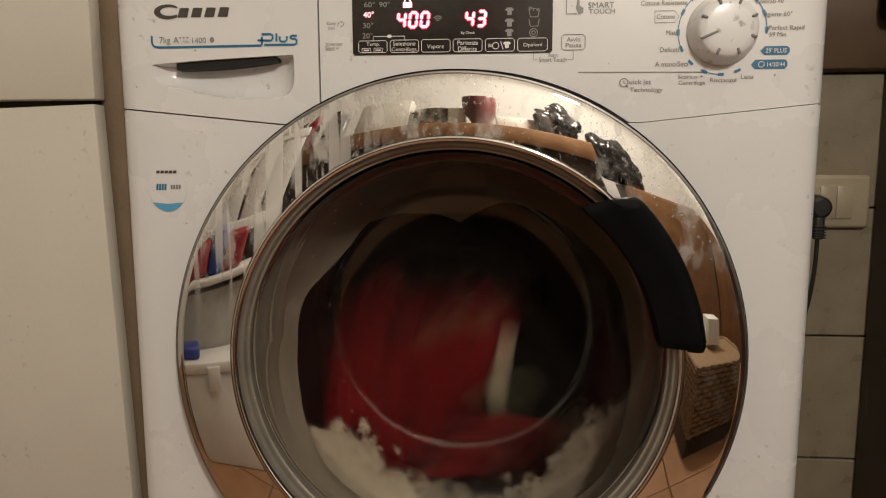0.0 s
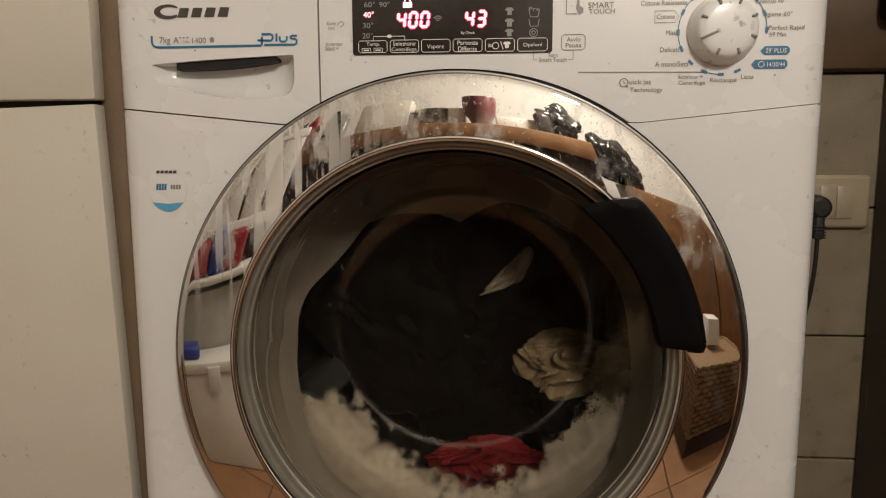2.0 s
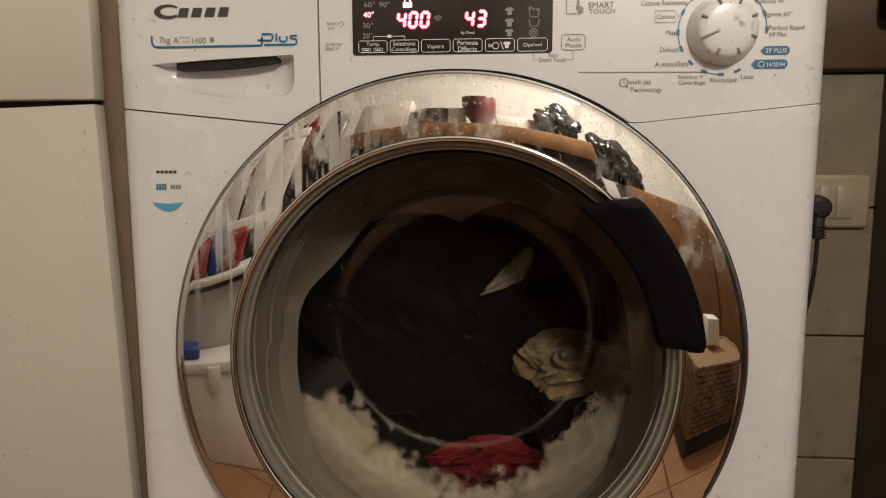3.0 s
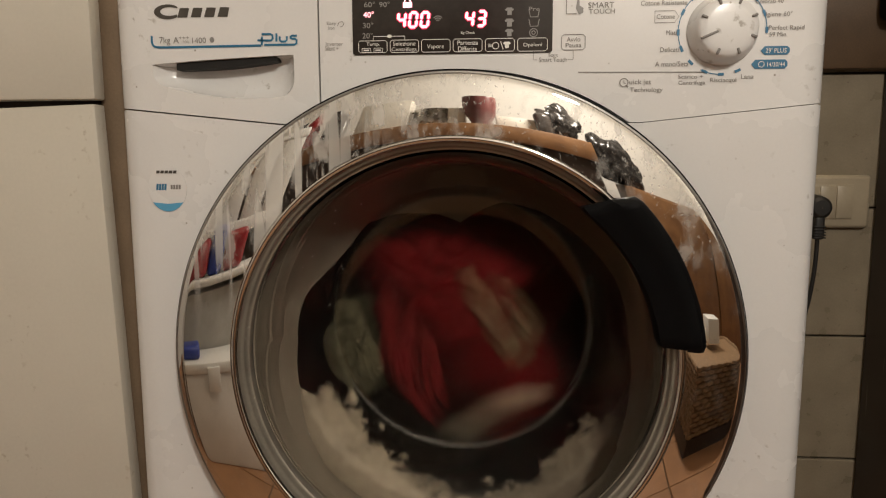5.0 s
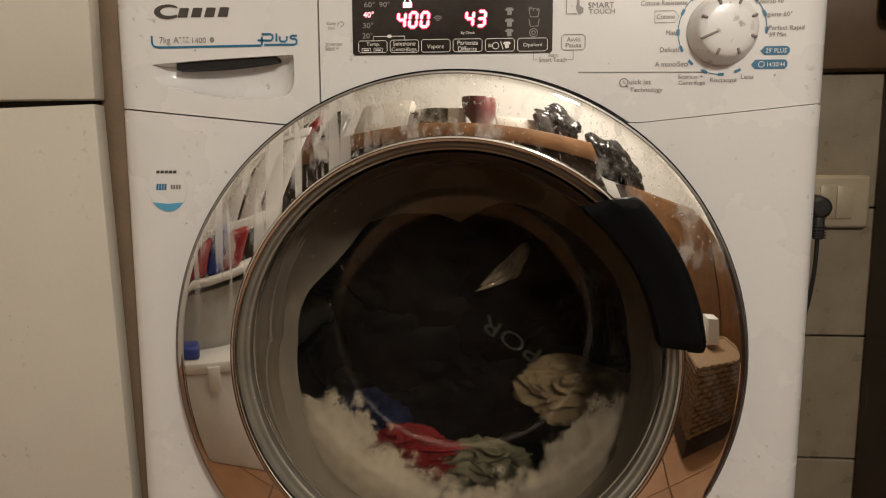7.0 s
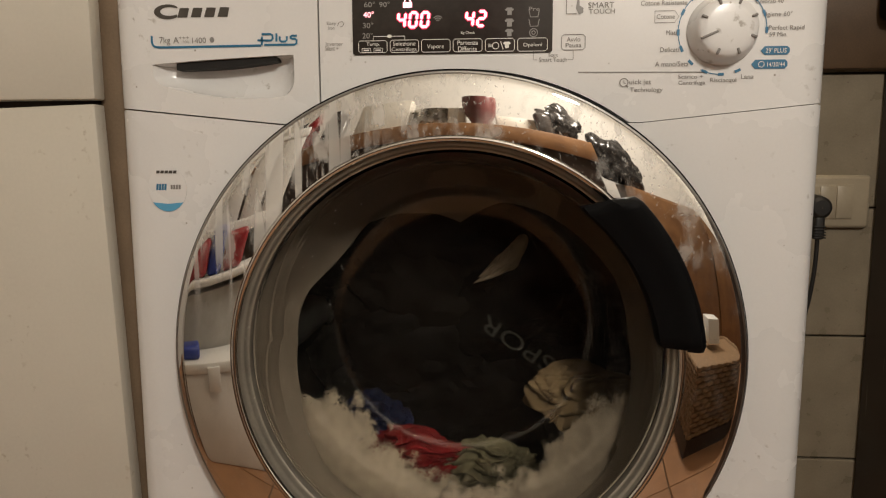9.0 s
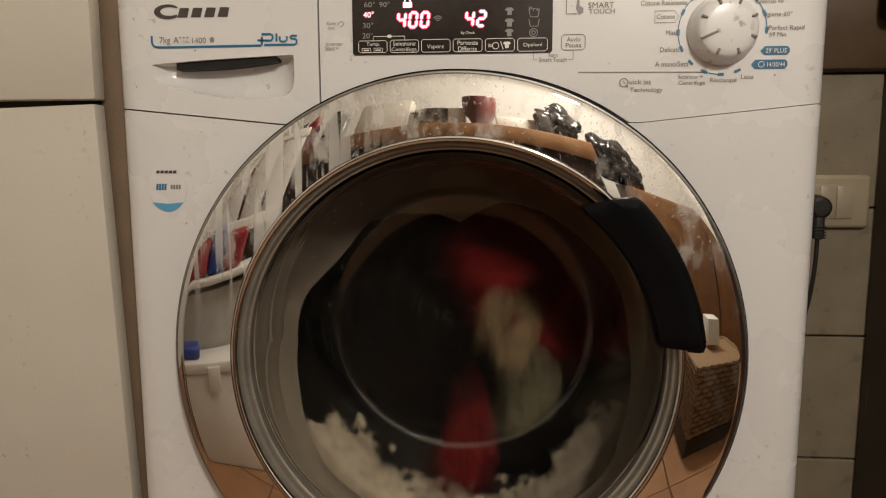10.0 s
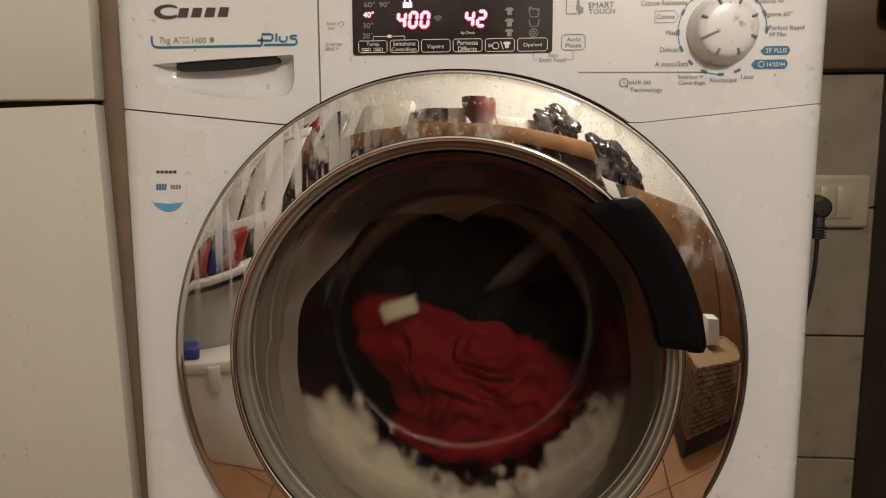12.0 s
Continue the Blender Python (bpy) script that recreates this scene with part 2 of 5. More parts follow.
def panel_piece(x0, x1, nx, nz, depth=None):
    """A stretch of the control panel between two upright joints."""
    bm = bmesh.new()
    cols = []
    for i in range(nx + 1):
        x = x0 + (x1 - x0) * i / nx
        low = seam(x) + 0.0006
        if abs(x) < RING + 0.004:
            low = max(low, math.sqrt(max(0, (RING + 0.0035) ** 2 - x * x)))
        col = []
        for k in range(nz + 1):
            z = low + (0.352 - low) * k / nz
            y = front_y(x, z)
            col.append(bm.verts.new((x, y + (depth(x, z) if depth else 0), z)))
        cols.append([bm.verts.new((x, 0.03, low))] + col)
    for p, q in zip(cols, cols[1:]):
        for k in range(nz + 1):
            bm.faces.new((p[k], q[k], q[k + 1], p[k + 1]))
    for col, flip in ((cols[0], False), (cols[-1], True)):
        if (x0 if not flip else x1) not in (-HALF, HALF):
            back = [bm.verts.new((v.co.x, v.co.y + 0.02, v.co.z)) for v in col[1:]]
            for k in range(nz):
                f = (col[k + 1], col[k + 2], back[k + 1], back[k])
                bm.faces.new(f if not flip else f[::-1])
    return bm


def drawer_front():
    """The drawer's face with a hollow grip sunk into it."""
    corners = [(-0.2600, 0.2508), (-0.2300, 0.2530), (-0.1900, 0.2552), (-0.1560, 0.2566), (-0.1400, 0.2572), (-0.1382, 0.2556), (-0.1380, 0.2470), (-0.1384, 0.2350),
               (-0.1420, 0.2270), (-0.1500, 0.2228), (-0.1700, 0.2216), (-0.1950, 0.2219), (-0.2200, 0.2250), (-0.2400, 0.2290), (-0.2540, 0.2335), (-0.2604, 0.2395), (-0.2614, 0.2450), (-0.2612, 0.2495)]
    curve = []
    n = len(corners)
    for i in range(n):
        p = [Vector(corners[(i + k) % n]) for k in (-1, 0, 1, 2)]
        for j in range(10):
            t = j / 10
            curve.append(0.5 * (2 * p[1] + (p[2] - p[0]) * t + (2 * p[0] - 5 * p[1] + 4 * p[2] - p[3]) * t * t + (3 * p[1] - p[0] - 3 * p[2] + p[3]) * t ** 3))
    mid = Vector((-0.190, 0.242))
    x0, x1, top = -HALF, -0.1170, 0.352

    def limit(d):
        """Distance from the middle to the drawer's edge along d."""
        best = 9.0
        if d.x < 0:
            best = min(best, (x0 - mid.x) / d.x)
        if d.x > 0:
            best = min(best, (x1 - mid.x) / d.x)
        if d.y > 0:
            best = min(best, (top - mid.y) / d.y)
        lo, hi = 0.0, best
        def inside(t):
            q = mid + d * t
            low = seam(q.x) + 0.0012
            if abs(q.x) < RING + 0.004:
                low = max(low, math.sqrt(max(0, (RING + 0.0035) ** 2 - q.x * q.x)))
            return q.y >= low
        if inside(best):
            return best
        for _ in range(30):
            m = (lo + hi) / 2
            lo, hi = (m, hi) if inside(m) else (lo, m)
        return lo

    bm = bmesh.new()
    loops = []
    floor_mid = Vector((-0.192, 0.2460))
    for s, y in ((0.02, 0.0185), (0.3, 0.0182), (0.55, 0.0172), (0.75, 0.0150), (0.88, 0.0112), (0.95, 0.0060), (0.985, 0.0016), (1.0, 0.0)):
        loops.append([bm.verts.new((floor_mid.x + (c.x - floor_mid.x) * s, y, floor_mid.y + (c.y - floor_mid.y) * s)) for c in curve])
    ends = [mid + (c - mid).normalized() * limit((c - mid).normalized()) for c in curve]
    for t in (0.03, 0.2, 0.45, 0.65, 0.8, 0.88, 0.93, 0.96, 0.98, 0.992, 1.0):
        row = []
        for c, e in zip(curve, ends):
            q = c + (e - c) * t
            row.append(bm.verts.new((q.x, front_y(q.x, q.y), q.y)))
        loops.append(row)
    loops.append([bm.verts.new((v.co.x, v.co.y + 0.02, v.co.z)) for v in loops[-1]])
    m = len(curve)
    for p, q in zip(loops, loops[1:]):
        for i in range(m):
            bm.faces.new((p[i], p[(i + 1) % m], q[(i + 1) % m], q[i]))
    bm.faces.new(loops[0])
    bmesh.ops.recalc_face_normals(bm, faces=bm.faces)
    return bm


def washing_machine():
    m = empty("washing_machine", 0, 0, Z0, "white front-loading washing machine with chrome door ring, running a wash", "washing machine")
    body = box(-HALF, HALF, 0.046, 0.47, -Z0 + 0.03, 0.345, 0.012)
    kill = [f for f in body.faces if f.normal.y < -0.9]
    bmesh.ops.delete(body, geom=kill, context="FACES")
    part("casing", body, WHITE, m)
    part("front_sheet", front_sheet(), WHITE, m)
    part("plinth", box(-HALF + 0.004, HALF - 0.004, 0.006, 0.03, -Z0 + 0.01, -Z0 + 0.082, 0.004), WHITE, m)
    drawer = part("detergent_drawer", drawer_front(), WHITE, m, "white drawer front with a hollow grip")
    # no real opening: a solid near-black bar paints the shade below the overhang
    slot = [(-0.2416, 0.2470)] + [(-0.2416 + 0.0882 * k / 12, 0.2462 + 0.0064 * k / 12 - 0.0016 * math.sin(math.pi * k / 12)) for k in range(13)] + [(-0.1534, 0.2560), (-0.1560, 0.2566), (-0.1900, 0.2550), (-0.2300, 0.2527), (-0.2416, 0.2518)]
    part("slot_shade", prism(slot, 0.0030, 0.02), GAP_SHADE, drawer, "dark bar painted as the shade under the grip", smooth=False)
    part("control_panel", panel_piece(-0.1155, HALF, 150, 40), WHITE, m)
    part("top_cover", box(-HALF, HALF, 0.04, 0.47, 0.349, 0.365, 0.006), WHITE, m)
    # near-black ring that paints the shade in the joint round the door
    part("joint_shade", lathe([(RING - 0.012, 0.012), (RING + 0.012, 0.012)], 96), GAP_SHADE, m)

    # the door: chrome ring, lips, rim and the glass bowl
    # edge coloured black so the shadow gap round the chrome reads
    door = part("door", lathe([(0.236, 0.010), (0.2385, -0.001), (0.2400, -0.004), (0.2404, -0.008), (0.2400, -0.0110), (0.2378, -0.0130)], 192), BLACK, m, "dark edge of the door")
    door.location.x = -0.003
    ring = []
    r, y = 0.1895, -0.0304
    for k in range(31):
        ring.append((r, y))
        u = (r - 0.1985) / 0.042
        slope = math.tan(radians(3.5 + 5.5 * u + 14 * max(0, (u - 0.74) / 0.2) ** 2))
        r += 0.0480 / 30
        y += slope * 0.0480 / 30
    r -= 0.0020
    part("chrome_ring", lathe([(r - 0.0001, -0.0120), (r - 0.0001, y + 0.0045), (r - 0.0002, y + 0.0022), (r - 0.0006, y + 0.0008)] + ring[::-1] + [(0.1890, -0.0290)], 256), CHROME, door, "chrome ring with dried splashes")
    bead = [(r + 0.0014 + 0.0016 * math.cos(k * math.pi / 4), y + 0.0014 + 0.0014 * math.sin(k * math.pi / 4)) for k in range(8)]
    part("edge_bead", lathe(bead, 192, closed=True), STEEL, door)
    # black ring added to draw the shadow gap outside the bead
    shadow_ring = [(r + 0.0034 + 0.0014 * math.cos(k * math.pi / 4), y + 0.0050 + 0.0012 * math.sin(k * math.pi / 4)) for k in range(8)]
    part("gap_shadow_ring", lathe(shadow_ring, 192, closed=True), BLACK, door)
    part("inner_lip", lathe([(0.1890, -0.0290), (0.1885, -0.0306), (0.1876, -0.0313), (0.1866, -0.0314), (0.1856, -0.0310), (0.1848, -0.0303), (0.1842, -0.0293), (0.1840, -0.0284)], 192), LIP, door)
    rim = [(0.1840, -0.0284), (0.1836, -0.0270), (0.1831, -0.0248), (0.1822, -0.0232), (0.1811, -0.0223), (0.1804, -0.0200), (0.1800, -0.0172), (0.1791, -0.0158), (0.1781, -0.0151), (0.1777, -0.0120), (0.1781, -0.0060), (0.1791, 0.000)]
    part("dark_rim", lathe(rim, 192), RIM, door, "smoky polished rim with fine steps")
    bowl = [(0.1790, -0.006), (0.1745, 0.000), (0.170, 0.014), (0.164, 0.040), (0.157, 0.068), (0.149, 0.096), (0.1425, 0.112), (0.1385, 0.1185), (0.134, 0.1220), (0.127, 0.1240), (0.118, 0.1254), (0.105, 0.1271), (0.09, 0.1288), (0.07, 0.1306), (0.05, 0.1319), (0.03, 0.1327), (0.0005, 0.1330)]
    inner = []
    for i, (r, y) in enumerate(bowl):
        (ra, ya), (rb, yb) = bowl[max(0, i - 1)], bowl[min(len(bowl) - 1, i + 1)]
        n = math.hypot(rb - ra, yb - ya)
        inner.append((max(0.0005, r - 0.0042 * (yb - ya) / n), y + 0.0042 * (rb - ra) / n))
    glass = part("glass_bowl", lathe(bowl + inner[::-1], 160), GLASS, door, "thick clear glass bowl, wet inside")
    glass.visible_shadow = False

    rng = random.Random(5)
    drops = bmesh.new()
    for _ in range(26):
        i = rng.randrange(2, 7)
        f, a = rng.random(), radians(rng.uniform(95, 260))
        (ra, ya), (rb, yb) = inner[i], inner[i + 1]
        r, y = ra + (rb - ra) * f, ya + (yb - ya) * f
        made = bmesh.ops.create_icosphere(drops, subdivisions=1, radius=rng.uniform(0.0003, 0.0008))["verts"]
        bmesh.ops.translate(drops, verts=made, vec=((r - 0.0004) * math.cos(a), y, (r - 0.0004) * math.sin(a)))
    tagged(part("droplets", drops, plain("water_drops", (0.42, 0.40, 0.36), 0.08), door), "small drops of water on the glass", kind="stuff")

    edge = ((0, 0.160), (20, 0.158), (40, 0.150), (60, 0.141), (72, 0.133), (80, 0.121), (88, 0.110), (93, 0.104), (98, 0.109), (105, 0.117), (115, 0.125), (125, 0.137), (135, 0.149), (141, 0.148),
            (147, 0.147), (155, 0.153), (163, 0.160), (175, 0.163), (183, 0.164), (200, 0.173), (212, 0.184), (225, 0.195), (270, 0.206), (315, 0.193), (340, 0.172), (360, 0.160))

    def lip_wave(k, r, y, a):
        """The bellows hang deep behind the glass at the top and end early elsewhere, with an uneven edge."""
        deg = math.degrees(a) % 360
        end = next(p[1] + (q[1] - p[1]) * (deg - p[0]) / (q[0] - p[0]) for p, q in zip(edge, edge[1:]) if p[0] <= deg <= q[0])
        deep = max(0, min(1, (deg - 22) / 30, (174 - deg) / 30))
        deep = deep * deep * (3 - 2 * deep)
        wide = 0.028 * max(0.0, -math.sin(a)) ** 0.7
        if k < 11:
            return r + 0.0006 * math.sin(3 * a + k) + wide * min(1, k / 6) * (k > 2), y
        f = (k - 10) / 5 if k < 16 else 1.0
        if k < 16:
            near = (0.174 + wide + (end - 0.174 - wide) * f, 0.058 + 0.008 * f)
            far_r = (0.1685, 0.162, 0.155, 0.147, end)[k - 11]
            far = (far_r if k < 15 else end, (0.080, 0.100, 0.117, 0.127, 0.133)[k - 11])
        elif k == 16:
            near, far = (end + 0.003, 0.071), (end + 0.004, 0.138)
        else:
            near, far = (0.21, 0.090), (0.21, 0.142)
        return near[0] + (far[0] - near[0]) * deep, near[1] + (far[1] - near[1]) * deep
    gasket = [(0.232, 0.012), (0.205, 0.016), (0.190, 0.020), (0.1868, 0.025), (0.1852, 0.0315), (0.1840, 0.0325), (0.1818, 0.0405), (0.1806, 0.0415), (0.1782, 0.0495), (0.1770, 0.0505), (0.1748, 0.0575)] + [(0.17, 0.06)] * 7
    part("gasket", lathe(gasket, 240, wave=lip_wave), RUBBER, m, "grey rubber door bellows")
    return m, door


washer, washer_door = washing_machine()
panel_part = [o for o in washer.children if o.name == "control_panel"][0]
drawer_part = [o for o in washer.children if o.name == "detergent_drawer"][0]
sheet_part = [o for o in washer.children if o.name == "front_sheet"][0]


# ---- drum ----
LIFTER = mat("dark_lifter", (0.045, 0.047, 0.046), 0.35, vary=0.2, scale=40, bump=0.02)


def drum():
    d = empty("drum", 0, 0.105, Z0, "perforated stainless steel washing drum with three lifters", "drum")
    part("shell", lathe([(0.238, -0.005), (0.242, 0.0), (0.242, 0.31), (0.236, 0.32), (0.0005, 0.325)], 96), STEEL, d)
    for k in range(3):
        a = 2 * math.pi * k / 3
        lif = box(-0.020, 0.020, 0.02, 0.28, -0.242, -0.185, 0.014, 3)
        bmesh.ops.rotate(lif, verts=lif.verts, cent=(0, 0, 0), matrix=Matrix.Rotation(a, 3, "Y"))
        part("lifter", lif, LIFTER, d)
    return d


the_drum = drum()


# ---- kitchen cabinet ----
def cabinet():
    c = empty("kitchen_cabinet", -0.601, 0.03, 0, "cream laminate kitchen base cabinet with a sagging door", "cabinet")
    # carcass coloured dark to paint the shade in the gap between the fronts
    part("carcass", box(-0.28, 0.258, 0.022, 0.46, 0.10, 0.86, 0.002), DARKWOOD, c)
    part("drawer_front", box(-0.30, 0.2685, 0.0, 0.018, 0.7245, 0.875, 0.0022), CABINET, c)
    door = part("door", box(-0.570, 0.0, 0.0, 0.018, -0.60, 0.0, 0.0022), CABINET, c, "cream door, hanging slightly askew")
    door.location, door.rotation_euler = (0.2675, 0, 0.7205), (0, radians(-1.87), 0)
    part("plinth", box(-0.28, 0.25, 0.06, 0.08, 0.0, 0.10), DARKWOOD, c)
    part("worktop", box(-0.31, 0.25, 0.0, 0.46, 0.88, 0.915, 0.004), WOOD, c)
    return c


cabinet()
# brown taken darker to carry the shade between cabinet and machine
STRIP = mat("shade_darkened_chipboard", (0.25, 0.175, 0.11), 0.6, vary=0.25, scale=18, bump=0.2)
strip = empty("filler_strip", -0.32, 0.06, 0, "brown chipboard filler boards between cabinet and machine, shade darkened into their colour", "strip")
part("inner_board", box(-0.020, 0.008, -0.008, 0.015, 0.0, 0.90, 0.002), STRIP, strip)
part("outer_board", box(0.008, 0.019, 0.004, 0.020, 0.0, 0.90, 0.002), STRIP, strip)


# ---- printing, display, knob and handle ----
INK = plain("grey_ink", (0.21, 0.195, 0.18), 0.5)
PALE_INK = plain("pale_ink", (0.78, 0.76, 0.72), 0.5)
DIM_INK = plain("dim_ink", (0.27, 0.26, 0.25), 0.5)
BLUE_INK = plain("blue_ink", (0.022, 0.155, 0.29), 0.4)
LOGO_INK = plain("dark_silver", (0.10, 0.09, 0.08), 0.35, 0.5)
LED = plain("red_led", (1.0, 0.42, 0.48), 0.4, glow=2.5)
# painted glow that spreads round the lit digits
HALO = plain("red_led_halo", (0.9, 0.02, 0.09), 0.4, glow=0.9)
DISPLAY = mat("display_glass", (0.030, 0.023, 0.020), 0.16, vary=0.3, scale=120, bump=0.0, rough_vary=0.06)
DISPLAY_TEXT = [
    ('60°', -0.0773, -0.0682, 0.2943, 0.2986),
    ('90°', -0.0647, -0.056, 0.2941, 0.2984),
    ('30°', -0.0786, -0.0699, 0.2775, 0.2821),
    ('20°', -0.0791, -0.0705, 0.2693, 0.2738),
    ('Temp.', -0.0759, -0.0646, 0.2626, 0.2661),
    ('Selezione', -0.0536, -0.0349, 0.2631, 0.2666),
    ('Centrifuga', -0.0548, -0.0341, 0.2579, 0.2617),
    ('Vapore', -0.0254, -0.0113, 0.2595, 0.2639),
    ('Partenza', -0.0002, 0.0167, 0.263, 0.2665),
    ('Differita', 0.0003, 0.0157, 0.2578, 0.2618),
    ('Opzioni', 0.0535, 0.0686, 0.2601, 0.2638),
    ('Pre', 0.0577, 0.0664, 0.2889, 0.292),
    ('Kg Check', 0.0027, 0.014, 0.2711, 0.2738),
]
PANEL_TEXT = [
    ('Easy', -0.109, -0.1009, 0.2802, 0.2834),
    ('Iron', -0.108, -0.1027, 0.2771, 0.2798),
    ('Inverter', -0.1102, -0.0959, 0.264, 0.267),
    ('Silent +', -0.1108, -0.0998, 0.2601, 0.2638),
    ('Avvio', 0.0886, 0.0995, 0.2644, 0.268),
    ('Pausa', 0.0878, 0.1005, 0.26, 0.2633),
    ('Start', 0.0741, 0.0816, 0.2526, 0.2555),
    ('Smart Touch', 0.0665, 0.0889, 0.2485, 0.2521),
    ('SMART', 0.1052, 0.1258, 0.2904, 0.2948),
    ('TOUCH', 0.1058, 0.1264, 0.2859, 0.2896),
    ('Cotone Resistente', 0.1467, 0.1829, 0.2915, 0.2953),
    ('Cotone', 0.1595, 0.1737, 0.2809, 0.2846),
    ('Misti', 0.1675, 0.1755, 0.2683, 0.272),
    ('Delicati', 0.1631, 0.1778, 0.2551, 0.2588),
    ('A mano/Seta', 0.1595, 0.1858, 0.2437, 0.2477),
    ('Scarico +', 0.1782, 0.1976, 0.2338, 0.2373),
    ('Centrifuga', 0.1784, 0.1996, 0.2282, 0.2324),
    ('Risciacqui', 0.2033, 0.2239, 0.2299, 0.2344),
    ('Lana', 0.2274, 0.2373, 0.2333, 0.2369),
    ('Colorati 40°', 0.2357, 0.2586, 0.2915, 0.295),
    ('Igiene 60°', 0.2441, 0.2644, 0.2803, 0.2851),
    ('Perfect Rapid', 0.2468, 0.2741, 0.2699, 0.2745),
    ('59 Min.', 0.2475, 0.2614, 0.2659, 0.2694),
    ('uick jet', 0.1396, 0.1569, 0.2288, 0.2338),
    ('Technology', 0.1402, 0.1664, 0.2227, 0.2274),
]
DRAWER_TEXT = [
    ('7kg', -0.2538, -0.2443, 0.2664, 0.2734),
    ('A', -0.2418, -0.2368, 0.2681, 0.2733),
    ('+++', -0.2367, -0.2278, 0.2715, 0.2736),
    ('-30%', -0.2344, -0.228, 0.2682, 0.2703),
    ('1400', -0.2252, -0.2131, 0.2678, 0.2725),
]


def lettering(text, x0, x1, z0, z1, material, parent, y=-0.0007, turn=0.0):
    """Words in the built-in font, fitted to a box on the front."""
    cu = bpy.data.curves.new("lettering", "FONT")
    cu.body, cu.resolution_u = text, 3
    tmp = new("lettering", cu)
    bpy.context.view_layer.update()
    me = bpy.data.meshes.new_from_object(tmp.evaluated_get(bpy.context.evaluated_depsgraph_get()))
    bpy.data.objects.remove(tmp)
    co = np.zeros(len(me.vertices) * 3)
    me.vertices.foreach_get("co", co)
    co = co.reshape(-1, 3)
    lo, hi = co.min(0), co.max(0)
    out = np.zeros_like(co)
    out[:, 0] = x0 + (co[:, 0] - lo[0]) / (hi[0] - lo[0]) * (x1 - x0)
    out[:, 1] = y
    out[:, 2] = z0 + (co[:, 1] - lo[1]) / (hi[1] - lo[1]) * (z1 - z0)
    me.vertices.foreach_set("co", out.ravel())
    me.materials.clear()
    me.materials.append(material)
    ob = new("lettering", me)
    ob.parent = parent
    return ob


def outline(x0, x1, z0, z1, w, material, parent, y=-0.0007, name="outline"):
    """A thin printed frame with clipped corners."""
    c = min(x1 - x0, z1 - z0) * 0.16
    def loop(d):
        return [(x0 + d, z0 + c), (x0 + c, z0 + d), (x1 - c, z0 + d), (x1 - d, z0 + c), (x1 - d, z1 - c), (x1 - c, z1 - d), (x0 + c, z1 - d), (x0 + d, z1 - c)]
    bm = bmesh.new()
    p = [bm.verts.new((x, y, z)) for x, z in loop(0)]
    q = [bm.verts.new((x, y, z)) for x, z in loop(w)]
    for i in range(8):
        bm.faces.new((p[i], p[(i + 1) % 8], q[(i + 1) % 8], q[i]))
    return part(name, bm, material, parent, smooth=False)


def line(points, w, material, parent, y=-0.0007, name="printed_line"):
    """A printed line of even width along points in x, z."""
    bm = bmesh.new()
    pts = [Vector((x, 0, z)) for x, z in points]
    prev = None
    for i, p in enumerate(pts):
        d = (pts[min(i + 1, len(pts) - 1)] - pts[max(i - 1, 0)]).normalized()
        s = Vector((-d.z, 0, d.x)) * w / 2
        pair = (bm.verts.new((p.x + s.x, y, p.z + s.z)), bm.verts.new((p.x - s.x, y, p.z - s.z)))
        if prev:
            bm.faces.new((prev[0], prev[1], pair[1], pair[0]))
        prev = pair
    return part(name, bm, material, parent, smooth=False)


def shape(points, material, parent, y=-0.0007, name="printed_mark"):
    return part(name, prism(points, y, y + 0.0004), material, parent, smooth=False)


def segment(x, z, length, width, upright, slant=0.12):
    """One lit bar of a digit, pointed at both ends, leaning like the digit."""
    h, w = length / 2, width / 2
    pts = [(-h, 0), (-h + w, w), (h - w, w), (h, 0), (h - w, -w), (-h + w, -w)]
    if upright:
        pts = [(b + a * slant, a) for a, b in pts]
    return prism([(px, pz) for px, pz in pts], -0.0004, 0.0)


DIGITS = {"4": "bcfg", "0": "abcdef", "3": "abcdg", "2": "abdeg"}


def digit(ch, x, z, w, h, parent):
    """Seven bars: a top, b and c to the right, d bottom, e and f to the left, g middle."""
    place = {"a": (w / 2, h, 0), "b": (w, h * 0.75, 1), "c": (w, h * 0.25, 1), "d": (w / 2, 0, 0), "e": (0, h * 0.25, 1), "f": (0, h * 0.75, 1), "g": (w / 2, h / 2, 0)}
    made = {}
    for s in DIGITS[ch]:
        sx, sz, up = place[s]
        # the wide bar paints the red glow; the core is the lit segment
        halo = part("segment", segment(0, 0, (h / 2 if up else w) * 1.02 + 0.0010, 0.0034, up), HALO, parent, smooth=False)
        halo.location = (x + sx + sz * 0.12, -0.0012, z + sz)
        part("lit_core", segment(0, 0, (h / 2 if up else w) * 0.96, 0.0021, up), LED, halo, smooth=False).location = (0, -0.0006, 0)
        made[s] = halo
    return made


